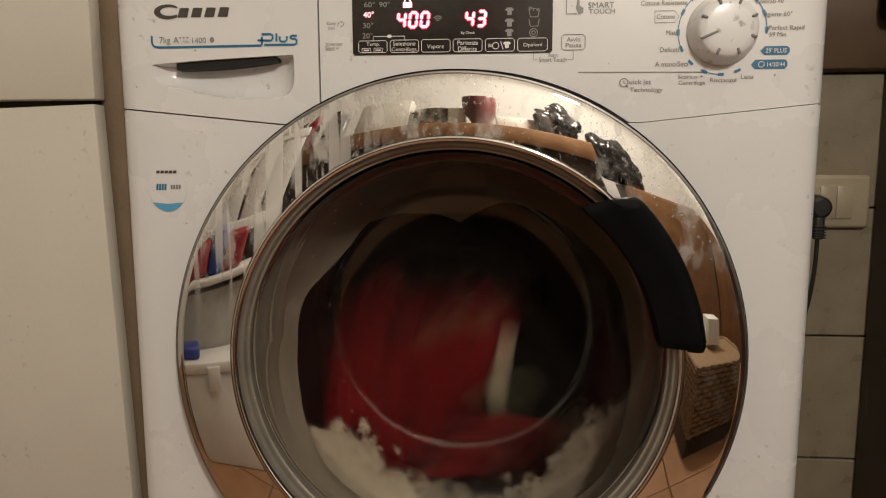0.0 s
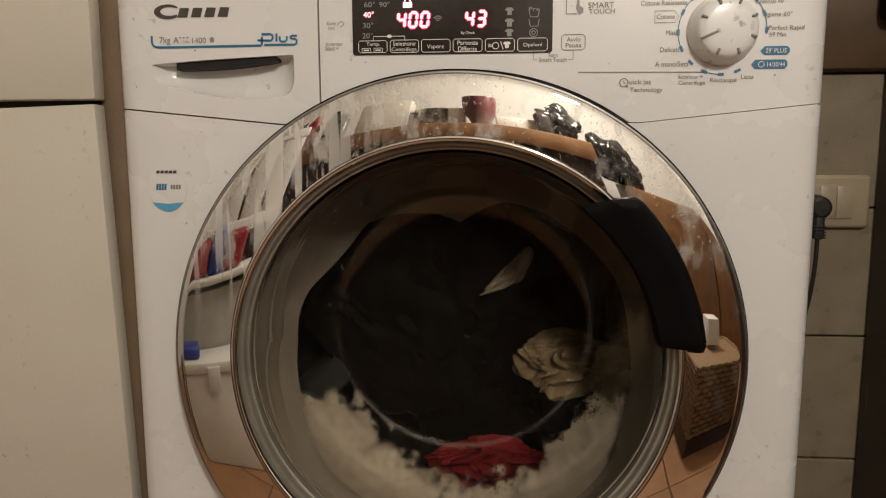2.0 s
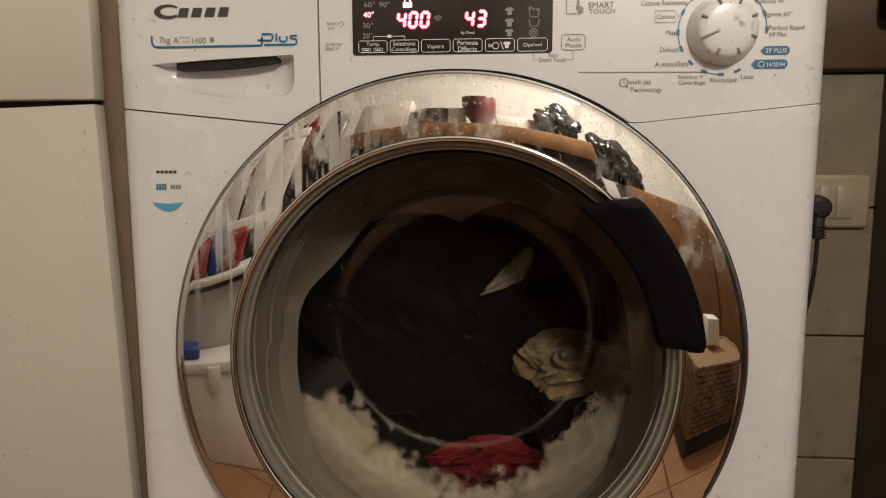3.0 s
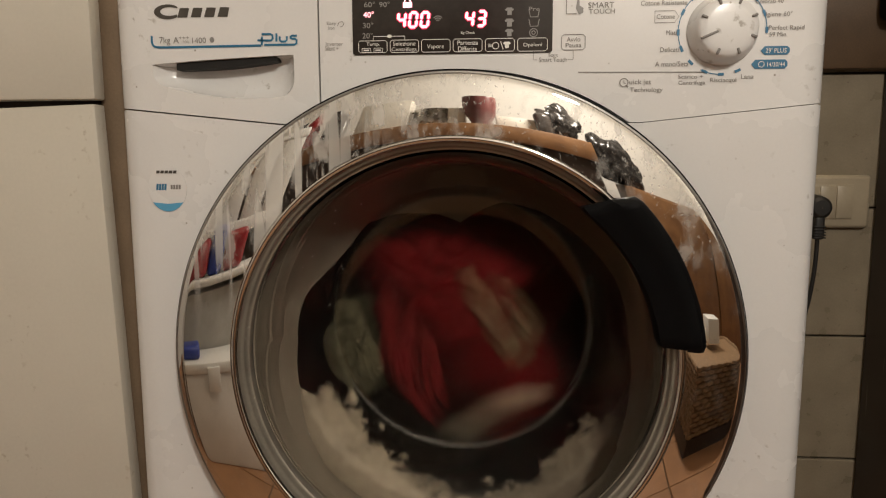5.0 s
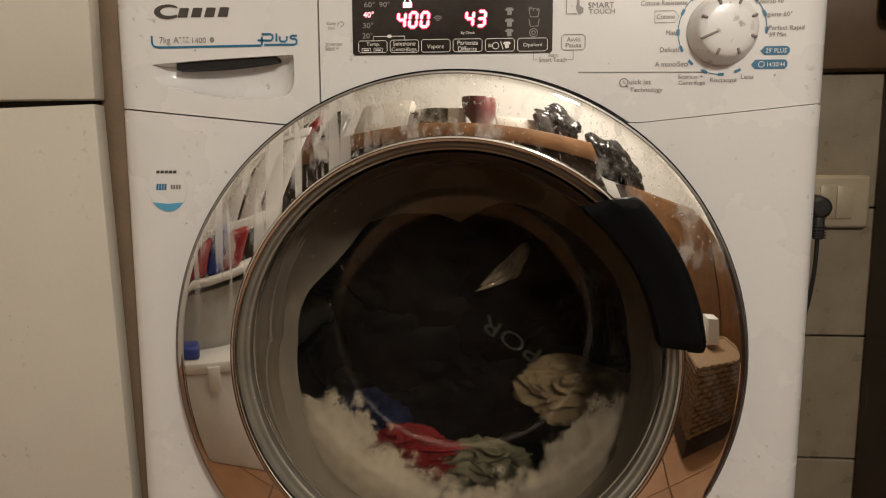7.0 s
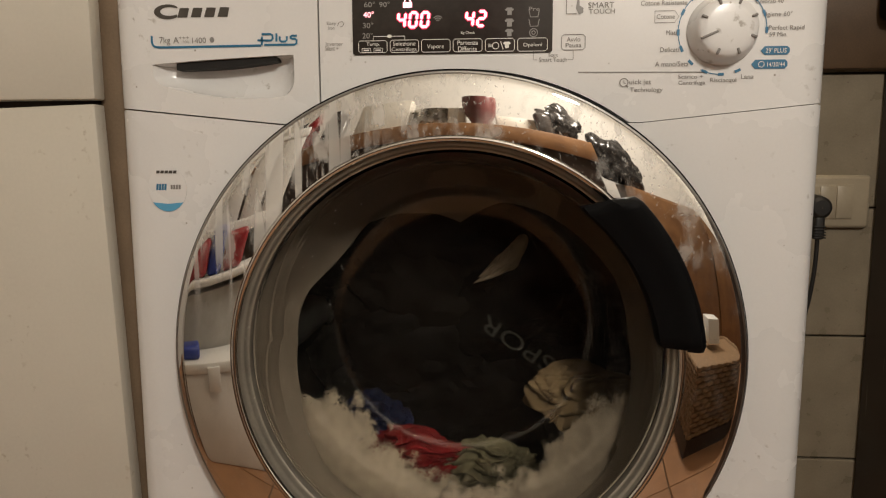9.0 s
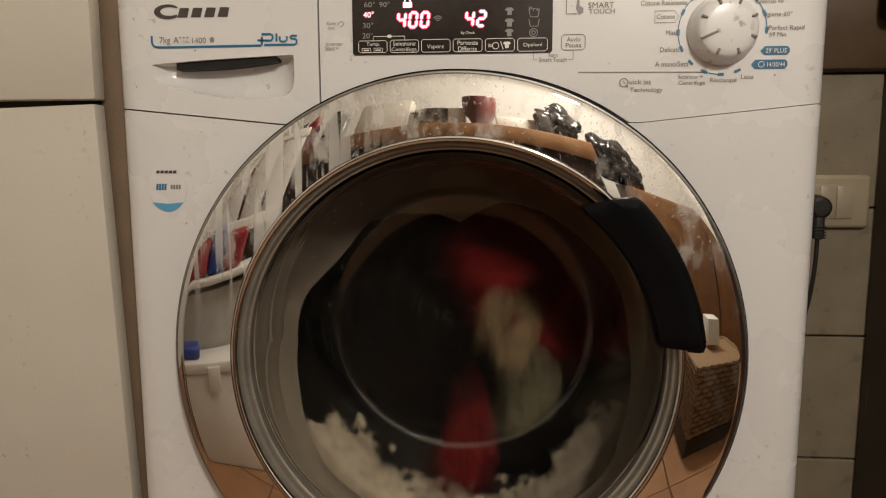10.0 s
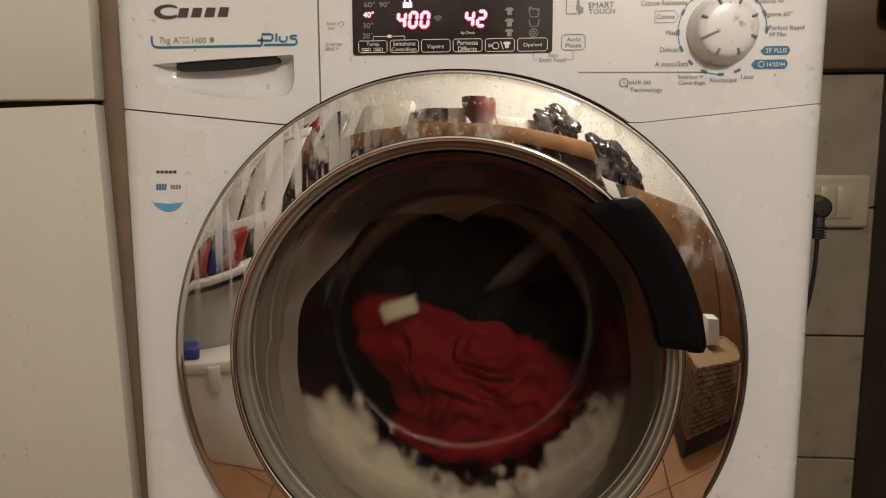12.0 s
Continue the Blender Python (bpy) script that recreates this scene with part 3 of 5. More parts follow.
def front_details():
    disp = part("display", prism([(-0.0873, 0.2575), (-0.0858, 0.2560), (0.0755, 0.2560), (0.0770, 0.2575), (0.0770, 0.325), (-0.0873, 0.325)], -0.0010, 0.004), DISPLAY, washer, "black glass display with glowing red digits", smooth=False)
    yd = -0.0014
    for text, *b in DISPLAY_TEXT:
        bright = b[2] < 0.2668 or text == "Kg Check"
        lettering(text, *b, PALE_INK if bright else DIM_INK, disp, yd)
    lettering("40°", -0.078, -0.0694, 0.286, 0.2908, LED, disp, yd)
    for b in ((-0.0826, -0.0583, 0.2576, 0.2676), (-0.0562, -0.032, 0.2574, 0.2679), (-0.0302, -0.006, 0.2574, 0.268), (-0.004, 0.0202, 0.2573, 0.268), (0.0224, 0.0466, 0.2572, 0.2679), (0.0487, 0.0732, 0.257, 0.2678)):
        outline(*b, 0.0005, PALE_INK, disp, yd, "key_frame")
    for x in (-0.0798, -0.0698):
        outline(x, x + 0.0077, 0.2580, 0.2616, 0.0004, PALE_INK, disp, yd, "printed_mark")
        shape([(x + 0.0015, 0.2593), (x + 0.0060, 0.2593), (x + 0.0060, 0.2603), (x + 0.0015, 0.2603)], PALE_INK, disp, yd)
    line([(-0.0701, 0.2678), (-0.0701, 0.2708), (-0.0585, 0.2708)], 0.0005, PALE_INK, disp, yd)
    line([(-0.0545, 0.2708), (-0.0438, 0.2708), (-0.0438, 0.2680)], 0.0005, PALE_INK, disp, yd)
    shape([(-0.0585 + 0.002 * (1 + math.cos(a)), 0.2708 + 0.0014 * math.sin(a)) for a in [k * math.pi / 6 for k in range(12)]], PALE_INK, disp, yd)

    def shirt(x, z, s, material):
        pts = [(-1, 0.45), (-0.55, 1), (0.55, 1), (1, 0.45), (0.72, 0.1), (0.5, 0.3), (0.5, -1), (-0.5, -1), (-0.5, 0.3), (-0.72, 0.1)]
        shape([(x + s * px, z + s * 0.8 * pz) for px, pz in pts], material, disp, yd)
    for z, s in ((0.2890, 0.0036), (0.2801, 0.0039), (0.2722, 0.0036)):
        shirt(0.0421, z, s, DIM_INK)
    shirt(0.0402, 0.2625, 0.0032, PALE_INK)
    line([(0.0372, 0.2590), (0.0350, 0.2655)], 0.0006, PALE_INK, disp, yd)
    line([(0.0310 + 0.0026 * math.cos(a), 0.2620 + 0.0026 * math.sin(a)) for a in [k * math.pi / 8 for k in range(17)]], 0.0006, PALE_INK, disp, yd)
    for z in (0.2612, 0.2622, 0.2632):
        line([(0.0248, z), (0.0280, z)], 0.0004, PALE_INK, disp, yd)
    for x, z in ((0.0620, 0.2870), (0.0620, 0.2797)):
        line([(x - 0.0042, z + 0.0028), (x - 0.003, z - 0.0028), (x + 0.003, z - 0.0028), (x + 0.0042, z + 0.0028)], 0.0006, DIM_INK, disp, yd)
    for r in (0.0032, 0.0014):
        line([(0.0617 + r * math.cos(a), 0.2718 + r * math.sin(a)) for a in [k * math.pi / 8 for k in range(17)]], 0.0006, DIM_INK, disp, yd)
    for r in (0.0016, 0.0032, 0.0048):
        line([(-0.0163 + r * math.cos(a), 0.2815 + r * math.sin(a)) for a in [math.pi * (0.25 + k / 16) for k in range(9)]], 0.0007, DIM_INK, disp, yd)
    shape([(-0.0450, 0.2935), (-0.0376, 0.2935), (-0.0376, 0.2976), (-0.0450, 0.2976)], LED, disp, yd, "lock_lamp")
    line([(-0.0413 + 0.0024 * math.cos(a), 0.2976 + 0.0030 * math.sin(a)) for a in [k * math.pi / 8 for k in range(9)]], 0.0009, LED, disp, yd)
    for k, ch in enumerate("400"):
        digit(ch, -0.0497 + k * 0.0096, 0.2778, 0.0057, 0.0114, disp)
    digit("4", 0.0063, 0.2778, 0.0057, 0.0114, disp)
    ones = digit("3", 0.0159, 0.2778, 0.0057, 0.0114, disp)

    for text, *b in PANEL_TEXT:
        lettering(text, *b, INK, panel_part)
    for text, *b in DRAWER_TEXT:
        lettering(text, *b, INK, drawer_part)
    # the blue word "Plus", drawn in single strokes
    for stroke in (
        [(-0.1686, 0.2694), (-0.1605, 0.2692)],
        [(-0.1646, 0.2724), (-0.1649, 0.2652)],
        [(-0.1648, 0.2744), (-0.1571, 0.2743), (-0.1555, 0.2732), (-0.1554, 0.2709), (-0.1566, 0.2692), (-0.1611, 0.2691)],
        [(-0.1520, 0.2749), (-0.1523, 0.2682)],
        [(-0.1494, 0.2724), (-0.1493, 0.2694), (-0.1481, 0.2681), (-0.1448, 0.2681), (-0.1434, 0.2693), (-0.1433, 0.2724)],
        [(-0.1346, 0.2727), (-0.1387, 0.2727), (-0.1402, 0.2718), (-0.1401, 0.2709), (-0.1388, 0.2703), (-0.1362, 0.2701), (-0.1350, 0.2692), (-0.1351, 0.2667), (-0.1367, 0.2655), (-0.1629, 0.2656)]):
        line(stroke, 0.0017, BLUE_INK, drawer_part, name="blue_letter")
    line([(-0.2605, 0.2745), (-0.2605, 0.2690), (-0.2597, 0.2668), (-0.2580, 0.2655), (-0.2555, 0.2650), (-0.2480, 0.2648), (-0.1655, 0.2652)], 0.0018, BLUE_INK, drawer_part)
    shape([(-0.2080 + 0.0020 * math.cos(a), 0.2705 + 0.0022 * math.sin(a)) for a in [k * math.pi / 8 for k in range(16)]], DIM_INK, drawer_part)

    # maker's mark as a plain swoosh and slanted blocks
    arc = [(-0.2455 + 0.0118 * math.cos(a), 0.2940 + 0.0060 * math.sin(a)) for a in [radians(40 + 275 * k / 20) for k in range(21)]]
    inner = [(-0.2435 + 0.0085 * math.cos(a), 0.2943 + 0.0036 * math.sin(a)) for a in [radians(315 - 275 * k / 20) for k in range(21)]]
    shape(arc + inner, LOGO_INK, drawer_part, name="maker_mark")
    for k in range(4):
        x = -0.2370 + k * 0.0116
        shape([(x, 0.2892), (x + 0.0085, 0.2892), (x + 0.0105, 0.2965), (x + 0.0072, 0.2968), (x + 0.0025, 0.2968)], LOGO_INK, drawer_part, name="maker_mark")

    outline(0.0841, 0.1036, 0.2576, 0.2702, 0.0005, INK, panel_part, name="start_key")
    line([(0.0618, 0.2556), (0.0618, 0.2504), (0.0650, 0.2503)], 0.0004, INK, panel_part)
    line([(0.0895, 0.2503), (0.0940, 0.2503), (0.0940, 0.2570)], 0.0004, INK, panel_part)
    line([(0.0983, 0.2400), (0.1990, 0.2390)], 0.0007, INK, panel_part)
    pts = [(0.158, 0.278), (0.1735, 0.278), (0.1768, 0.2826), (0.1735, 0.2872), (0.158, 0.2872), (0.158, 0.278)]
    line(pts, 0.0004, INK, panel_part)
    for x0, x1, z0, z1 in ((0.2417, 0.2639, 0.2518, 0.2585), (0.2348, 0.2628, 0.2410, 0.2481)):
        zc = (z0 + z1) / 2
        shape([(x0, zc), (x0 + 0.003, z0), (x1 - 0.002, z0), (x1, zc - 0.0015), (x1, zc + 0.0015), (x1 - 0.002, z1), (x0 + 0.003, z1)], BLUE_INK, panel_part, name="blue_badge")
    lettering("29' PLUS", 0.2452, 0.2613, 0.2532, 0.257, PALE_INK, panel_part, -0.0012)
    lettering("14/30/44", 0.2470, 0.2606, 0.2426, 0.2460, PALE_INK, panel_part, -0.0012)
    line([(0.2425 + 0.0022 * math.cos(a), 0.2444 + 0.0022 * math.sin(a)) for a in [k * math.pi / 8 for k in range(17)]], 0.0005, PALE_INK, panel_part, -0.0012)
    line([(0.1352 + 0.0033 * math.cos(a), 0.2314 + 0.0033 * math.sin(a)) for a in [k * math.pi / 10 for k in range(21)]], 0.0007, INK, panel_part)
    line([(0.1352, 0.2330), (0.1352, 0.2312), (0.1366, 0.2304)], 0.0005, INK, panel_part)
    line([(0.1368, 0.2294), (0.1386, 0.2278)], 0.0012, INK, panel_part)
    line([(0.0905, 0.2975), (0.0878, 0.2975), (0.0878, 0.2862), (0.0960, 0.2862)], 0.0007, INK, panel_part)
    shape([(0.0955, 0.2905), (0.0965, 0.2975), (0.0980, 0.2975), (0.0983, 0.2925), (0.1015, 0.2905), (0.1012, 0.2870), (0.0980, 0.2855)], DIM_INK, panel_part)
    line([(-0.1000, 0.2800), (-0.0985, 0.2830), (-0.0960, 0.2835), (-0.0945, 0.2815), (-0.0960, 0.2795), (-0.0980, 0.2790)], 0.0005, INK, panel_part)

    # programme dial
    cx, cz, rd = 0.2111, 0.2714, 0.0343
    for k in range(16):
        a = radians(182 + 22.2 * k)
        if k in (6, 7):
            continue
        dx, dz = math.cos(a), math.sin(a)
        line([(cx + (rd - 0.0000) * dx - 0.0024 * dz, cz + rd * dz + 0.0024 * dx), (cx + rd * dx + 0.0024 * dz, cz + rd * dz - 0.0024 * dx)], 0.0022, BLUE_INK, panel_part, name="dial_mark")
    for a0, a1 in ((135, 205), (243, 272), (355, 405)):
        line([(cx + rd * math.cos(radians(a)), cz + rd * math.sin(radians(a))) for a in range(a0, a1, 4)], 0.0007, BLUE_INK, panel_part, -0.0005, "dial_arc")
    knob = part("programme_knob", lathe([(0.0276, 0.002), (0.0274, -0.003), (0.0262, -0.0062), (0.0248, -0.009), (0.0238, -0.0140), (0.0228, -0.0170), (0.0208, -0.0186), (0.016, -0.0194), (0.009, -0.0198), (0.0003, -0.0200)], 72), WHITE, washer, "round white knob with dark ticks")
    knob.location = (cx, 0, cz)
    for k in range(8):
        a = radians(203 + 45 * k)
        near = 0.0090 if k == 0 else 0.0178
        tick = box(near, 0.0226, -0.0202, -0.0140, -0.0010, 0.0010, 0.0006)
        bmesh.ops.rotate(tick, verts=tick.verts, cent=(0, 0, 0), matrix=Matrix.Rotation(-a, 3, "Y"))
        part("tick", tick, INK, knob)

    # round sticker low on the front
    st = part("sticker", prism([(-0.2539 + 0.0172 * math.cos(a), 0.1450 + 0.0200 * math.sin(a)) for a in [k * math.pi / 24 for k in range(48)]], -0.0006, 0.0), WHITE, sheet_part, "round white and blue sticker", smooth=False)
    low = [radians(217 + 106 * k / 14) for k in range(15)]
    shape([(-0.2539 + 0.0170 * math.cos(a), 0.1450 + 0.0198 * math.sin(a)) for a in low] + [(-0.2539, 0.1318)], plain("sky_blue", (0.10, 0.36, 0.58), 0.4), sheet_part, -0.0010)
    for k in range(5):
        x = -0.2635 + k * 0.0038
        shape([(x, 0.1583), (x + 0.0030, 0.1583), (x + 0.0036, 0.1608), (x + 0.0008, 0.1608)], LOGO_INK, sheet_part, -0.0010)
    for k in range(4):
        x = -0.2640 + k * 0.0024
        shape([(x, 0.1438), (x + 0.0018, 0.1438), (x + 0.0024, 0.1492), (x + 0.0006, 0.1492)], BLUE_INK, sheet_part, -0.0010)
    for k in range(4):
        x = -0.2510 + k * 0.0024
        shape([(x, 0.1446), (x + 0.0017, 0.1446), (x + 0.0019, 0.1484), (x + 0.0003, 0.1484)], INK, sheet_part, -0.0010)

    # door handle: a stout black grip along the ring
    prof = [(0.1640, -0.022), (0.1632, -0.034), (0.1650, -0.0415), (0.1720, -0.0445), (0.1830, -0.0458), (0.1860, -0.0478), (0.1955, -0.0478), (0.1995, -0.0440), (0.2010, -0.036), (0.2005, -0.024)]
    bm = bmesh.new()
    rows = []
    n = 36
    for i in range(n + 1):
        u = i / n
        row = []
        for r, y in prof:
            a = radians((5.2 + 2 * (0.2 - r) / 0.035) * (1 - u) + (45.0 + 7.5 * (0.201 - r) / 0.035) * u)
            end = min(u, 1 - u) * n
            y2 = y + max(0, 1.6 - end) * 0.0022
            rr = r - 0.0012 * max(0, 1.5 - end) * (1 if r > 0.185 else -1)
            row.append(bm.verts.new((rr * math.cos(a), y2, rr * math.sin(a))))
        rows.append(row)
    for p, q in zip(rows, rows[1:]):
        for k in range(len(prof) - 1):
            bm.faces.new((p[k], p[k + 1], q[k + 1], q[k]))
        bm.faces.new((p[-1], p[0], q[0], q[-1]))
    bm.faces.new(rows[0])
    bm.faces.new(rows[-1][::-1])
    bmesh.ops.recalc_face_normals(bm, faces=bm.faces)
    part("handle", bm, BLACK, washer_door, "black plastic door handle").location.x = 0.003
    return ones


ones_digit = front_details()


# ---- beside the machine: socket, plug, boards ----
PLUG = mat("dark_grey_plastic", (0.022, 0.020, 0.018), 0.5, vary=0.2, scale=50, bump=0.05)


def socket():
    s = empty("wall_socket", 0.530, 0.50, Z0 + 0.102, "ivory wall socket plate with three modules", "socket")
    part("plate", box(-0.070, 0.047, -0.014, 0.0, -0.0385, 0.0395, 0.006, 4), SOCKET, s)
    part("bezel", box(-0.056, 0.0215, -0.0150, -0.006, -0.0265, 0.0265, 0.002), SOCKET, s)
    for x in (-0.0388, -0.0150, 0.0088):
        part("module", box(x - 0.0112, x + 0.0112, -0.0172, -0.008, -0.0240, 0.0240, 0.0015), SOCKET, s)
    p = empty("power_plug", 0.4925, 0.484, Z0 + 0.096, "black round power plug with its cable", "plug")
    bm = lathe([(0.0005, -0.036), (0.011, -0.036), (0.0155, -0.032), (0.0172, -0.022), (0.0180, -0.004), (0.0172, 0.0), (0.0005, 0.0)], 40)
    part("body", bm, PLUG, p)
    part("strain_relief", box(-0.007, 0.007, -0.034, -0.018, -0.046, -0.012, 0.004, 3), PLUG, p)
    for k in range(5):
        part("rib", box(-0.0082, 0.0082, -0.0355, -0.0165, -0.028 - 0.004 * k, -0.0262 - 0.004 * k, 0.0006), PLUG, p)
    pts = [(0.004 * math.sin(math.pi * u) - 0.060 * u * u, -0.026 + 0.012 * u, -0.042 - 0.26 * u) for u in [k / 16 for k in range(17)]]
    part("cable", tube(pts, 0.0030), PLUG, p)


socket()
# far end of the side panel is seen; rest is added to block lamplight
board = empty("dark_cabinet", 0.588, 0.0, 0.0, "scratched black-stained wooden cabinet beside the machine, extended out of view to block light", "cabinet")
part("side_panel", box(0.0, 0.020, -0.45, 0.495, 0.0, 1.05, 0.002), DARKWOOD, board)
part("carcass", box(0.020, 0.52, -0.445, 0.495, 0.06, 1.04), DARKWOOD, board)
part("front_panel", box(0.022, 0.52, -0.462, -0.445, 0.08, 1.03, 0.002), DARKWOOD, board)
rail = empty("wooden_shelf", 0.80, 0.50, 0.95, "brown wooden panel above the tiles, colour darkened for its shade", "shelf")
# darker copy of the brown wood: the panel's shade is in the colour
part("board", box(-0.40, 0.60, -0.022, 0.0, -0.1575, 0.30, 0.003), mat("shaded_brown_wood", (0.13, 0.075, 0.035), 0.4, vary=0.35, scale=14), rail)
part("bracket", box(-0.240, -0.14, -0.07, -0.022, -0.095, 0.10, 0.012, 3), BLACK, rail)


# ---- behind the viewer, seen in the chrome ----
RATTAN = mat("wicker", (0.33, 0.20, 0.10), 0.7, vary=0.35, scale=60, bump=0.3)
CREAM = mat("cream_card", (0.74, 0.70, 0.62), 0.6, vary=0.1, scale=20)
POLY = mat("white_polypropylene", (0.78, 0.77, 0.74), 0.4, vary=0.06, scale=12)
GREYFELT = mat("grey_felt", (0.42, 0.40, 0.37), 0.9, vary=0.15, scale=30, bump=0.4)
REDBAG = mat("red_film", (0.34, 0.015, 0.02), 0.35, vary=0.4, scale=25, second=(0.45, 0.16, 0.16), amount=0.36)
BLUEBAG = mat("blue_film", (0.03, 0.06, 0.34), 0.35, vary=0.3, scale=25)
DARKGLASS = mat("dark_jar", (0.05, 0.04, 0.035), 0.2, vary=0.4, scale=30)
ALU = mat("pan_aluminium", (0.6, 0.58, 0.55), 0.28, 1.0, vary=0.2, scale=30)
BOWLRED = mat("red_glaze", (0.20, 0.075, 0.07), 0.25, vary=0.3, scale=40)


def opposite_side():
    k = empty("kitchen_counter", 0, -1.50, 0.03, "kitchen counter with a thick orange-brown wooden edge", "counter")
    # unseen body, coloured dark to keep bright reflections out of the door glass
    part("body", box(-1.15, 0.42, -0.65, -0.02, -0.03, 0.858), DARKWOOD, k)
    part("worktop", box(-1.18, 0.44, -0.58, -0.018, 0.860, 0.905), WOOD, k)
    part("edge", box(-1.18, 0.44, -0.018, 0.0, 0.790, 0.912, 0.004), WOOD, k, "orange-brown wooden edge")
    for x0, x1, h, dep in ((-0.52, -0.29, 0.25, 0.16), (-0.13, -0.06, 0.16, 0.10), (0.06, 0.25, 0.105, 0.12)):
        b = box(x0, x1, -1.62 - dep, -1.62, 0.935, 0.935 + h, 0.006)
        tagged(part("cardboard_box", b, CREAM), "cream cardboard box on the counter", "box")
    pan = empty("saucepan", -0.20, -1.70, 0.935, "dented aluminium saucepan on the counter", "saucepan")
    bm = lathe([(0.0005, 0.004), (0.075, 0.004), (0.080, 0.012), (0.080, 0.16), (0.083, 0.163), (0.077, 0.163), (0.077, 0.014), (0.0005, 0.010)], 64)
    bmesh.ops.rotate(bm, verts=bm.verts, cent=(0, 0, 0), matrix=Matrix.Rotation(radians(90), 3, "X"))
    part("pot", bm, ALU, pan)
    part("pan_handle", box(-0.21, -0.08, -0.010, 0.010, 0.140, 0.152, 0.004), BLACK, pan)
    bm = lathe([(0.0005, 0.0), (0.030, 0.0), (0.034, 0.02), (0.052, 0.06), (0.060, 0.11), (0.061, 0.145), (0.057, 0.145), (0.055, 0.11), (0.045, 0.05), (0.0005, 0.02)], 48)
    bmesh.ops.rotate(bm, verts=bm.verts, cent=(0, 0, 0), matrix=Matrix.Rotation(radians(90), 3, "X"))
    bowl = part("ceramic_bowl", bm, BOWLRED)
    bowl.location = (0.0, -1.60, 0.935)
    bowl.scale = (1.2, 1.2, 1.7)
    tagged(bowl, "tall red-glazed ceramic bowl on the counter", "bowl")
    for x, y, r, h, m in ((0.24, -1.40, 0.040, 0.20, DARKGLASS), (-0.60, -1.42, 0.045, 0.25, DARKGLASS), (-0.70, -1.40, 0.038, 0.28, REDBAG), (-0.79, -1.44, 0.045, 0.24, DARKGLASS), (-0.54, -1.36, 0.035, 0.20, DARKGLASS)):
        bm = lathe([(0.0005, 0), (r, 0), (r, h * 0.68), (r * 0.92, h * 0.76), (r * 0.5, h * 0.86), (r * 0.5, h * 0.92), (r * 0.58, h * 0.92), (r * 0.58, h), (0.0005, h)], 32)
        bmesh.ops.rotate(bm, verts=bm.verts, cent=(0, 0, 0), matrix=Matrix.Rotation(radians(90), 3, "X"))
        jar = part("bottle", bm, m)
        jar.location = (x * 1.08, y - 0.2, 0.935 if x < 0.42 else 0.74)
        tagged(jar, "dark glass bottle on the counter" if m == DARKGLASS else "red plastic bottle on the counter", "bottle", group="bottles on the counter")
    cup = empty("wooden_cupboard", 0.96, -1.46, 0, "low orange-brown wooden cupboard", "cupboard")
    part("carcass", box(-0.40, 0.50, -0.40, -0.02, 0.0, 0.74, 0.003), WOOD, cup)
    for x in (-0.395, 0.055):
        part("door", box(x, x + 0.44, -0.018, 0.0, 0.03, 0.73, 0.004), WOOD, cup)

    # wicker basket on a dark stand
    bas = empty("wicker_basket", 0.69, -0.98, 0, "brown wicker basket on a dark base", "basket")
    part("base", box(-0.165, 0.165, -0.15, 0.15, 0.0, 0.055, 0.006), DARKWOOD, bas)
    part("lining", box(-0.155, 0.155, -0.14, 0.14, 0.055, 0.25, 0.01), RATTAN, bas)
    bm = bmesh.new()
    for row in range(13):
        z = 0.064 + row * 0.0152
        pts = []
        for k in range(121):
            u = k / 120 * 4
            side, f = int(u) % 4, u - int(u)
            x, y = [(-0.16 + 0.32 * f, 0.145), (0.16, 0.145 - 0.29 * f), (0.16 - 0.32 * f, -0.145), (-0.16, -0.145 + 0.29 * f)][side]
            w = 0.004 * math.sin(k * math.pi / 2 + row * math.pi)
            pts.append((x + (w if side in (1, 3) else 0), y + (w if side in (0, 2) else 0), z))
        tube(pts, 0.0078, 6, bm)
    part("weave", bm, RATTAN, bas)
    carton = part("carton", box(0.66, 0.73, -1.05, -0.98, 0.268, 0.345, 0.003), POLY)
    tagged(carton, "small white carton on the wicker basket", "carton")

    # white chair with slotted back, bag, bin and box on the other side
    ch = empty("plastic_chair", -0.70, -0.92, 0, "white plastic chair with a slotted backrest", "chair")
    bm = bmesh.new()
    for x in (-0.20, -0.10, 0.0, 0.10, 0.20):
        box(x - 0.042, x + 0.042, -0.02, 0.0, 0.62, 0.93, 0.004, 2, bm)
    part("backrest", bm, POLY, ch)
    part("top_rail", box(-0.25, 0.25, -0.026, 0.006, 0.925, 0.975, 0.01, 3), POLY, ch)
    part("lower_rail", box(-0.25, 0.25, -0.026, 0.006, 0.58, 0.63, 0.008), POLY, ch)
    part("seat", box(-0.25, 0.25, 0.006, 0.16, 0.455, 0.478, 0.008), POLY, ch)
    for x in (-0.235, 0.235):
        for y in (-0.012, 0.145):
            part("leg", box(x - 0.014, x + 0.014, y - 0.012, y + 0.012, 0.0, 0.60 if y < 0 else 0.46, 0.004), POLY, ch)
    for x0, x1, m in ((-0.93, -0.775, REDBAG), (-0.775, -0.70, BLUEBAG), (-0.70, -0.60, REDBAG)):
        b = box(x0, x1, -0.88, -0.79, 0.479, 0.479 + (0.15 if m == BLUEBAG else 0.12), 0.02, 3)
        tagged(part("detergent_bag", b, m), ("red" if m == REDBAG else "blue") + " plastic detergent bag on the chair", "bag", group="bags on the chair")
    tagged(part("felt_bin", box(-0.90, -0.50, -0.88, -0.775, 0.0, 0.44, 0.008), GREYFELT), "grey felt bin under the chair", "bin")
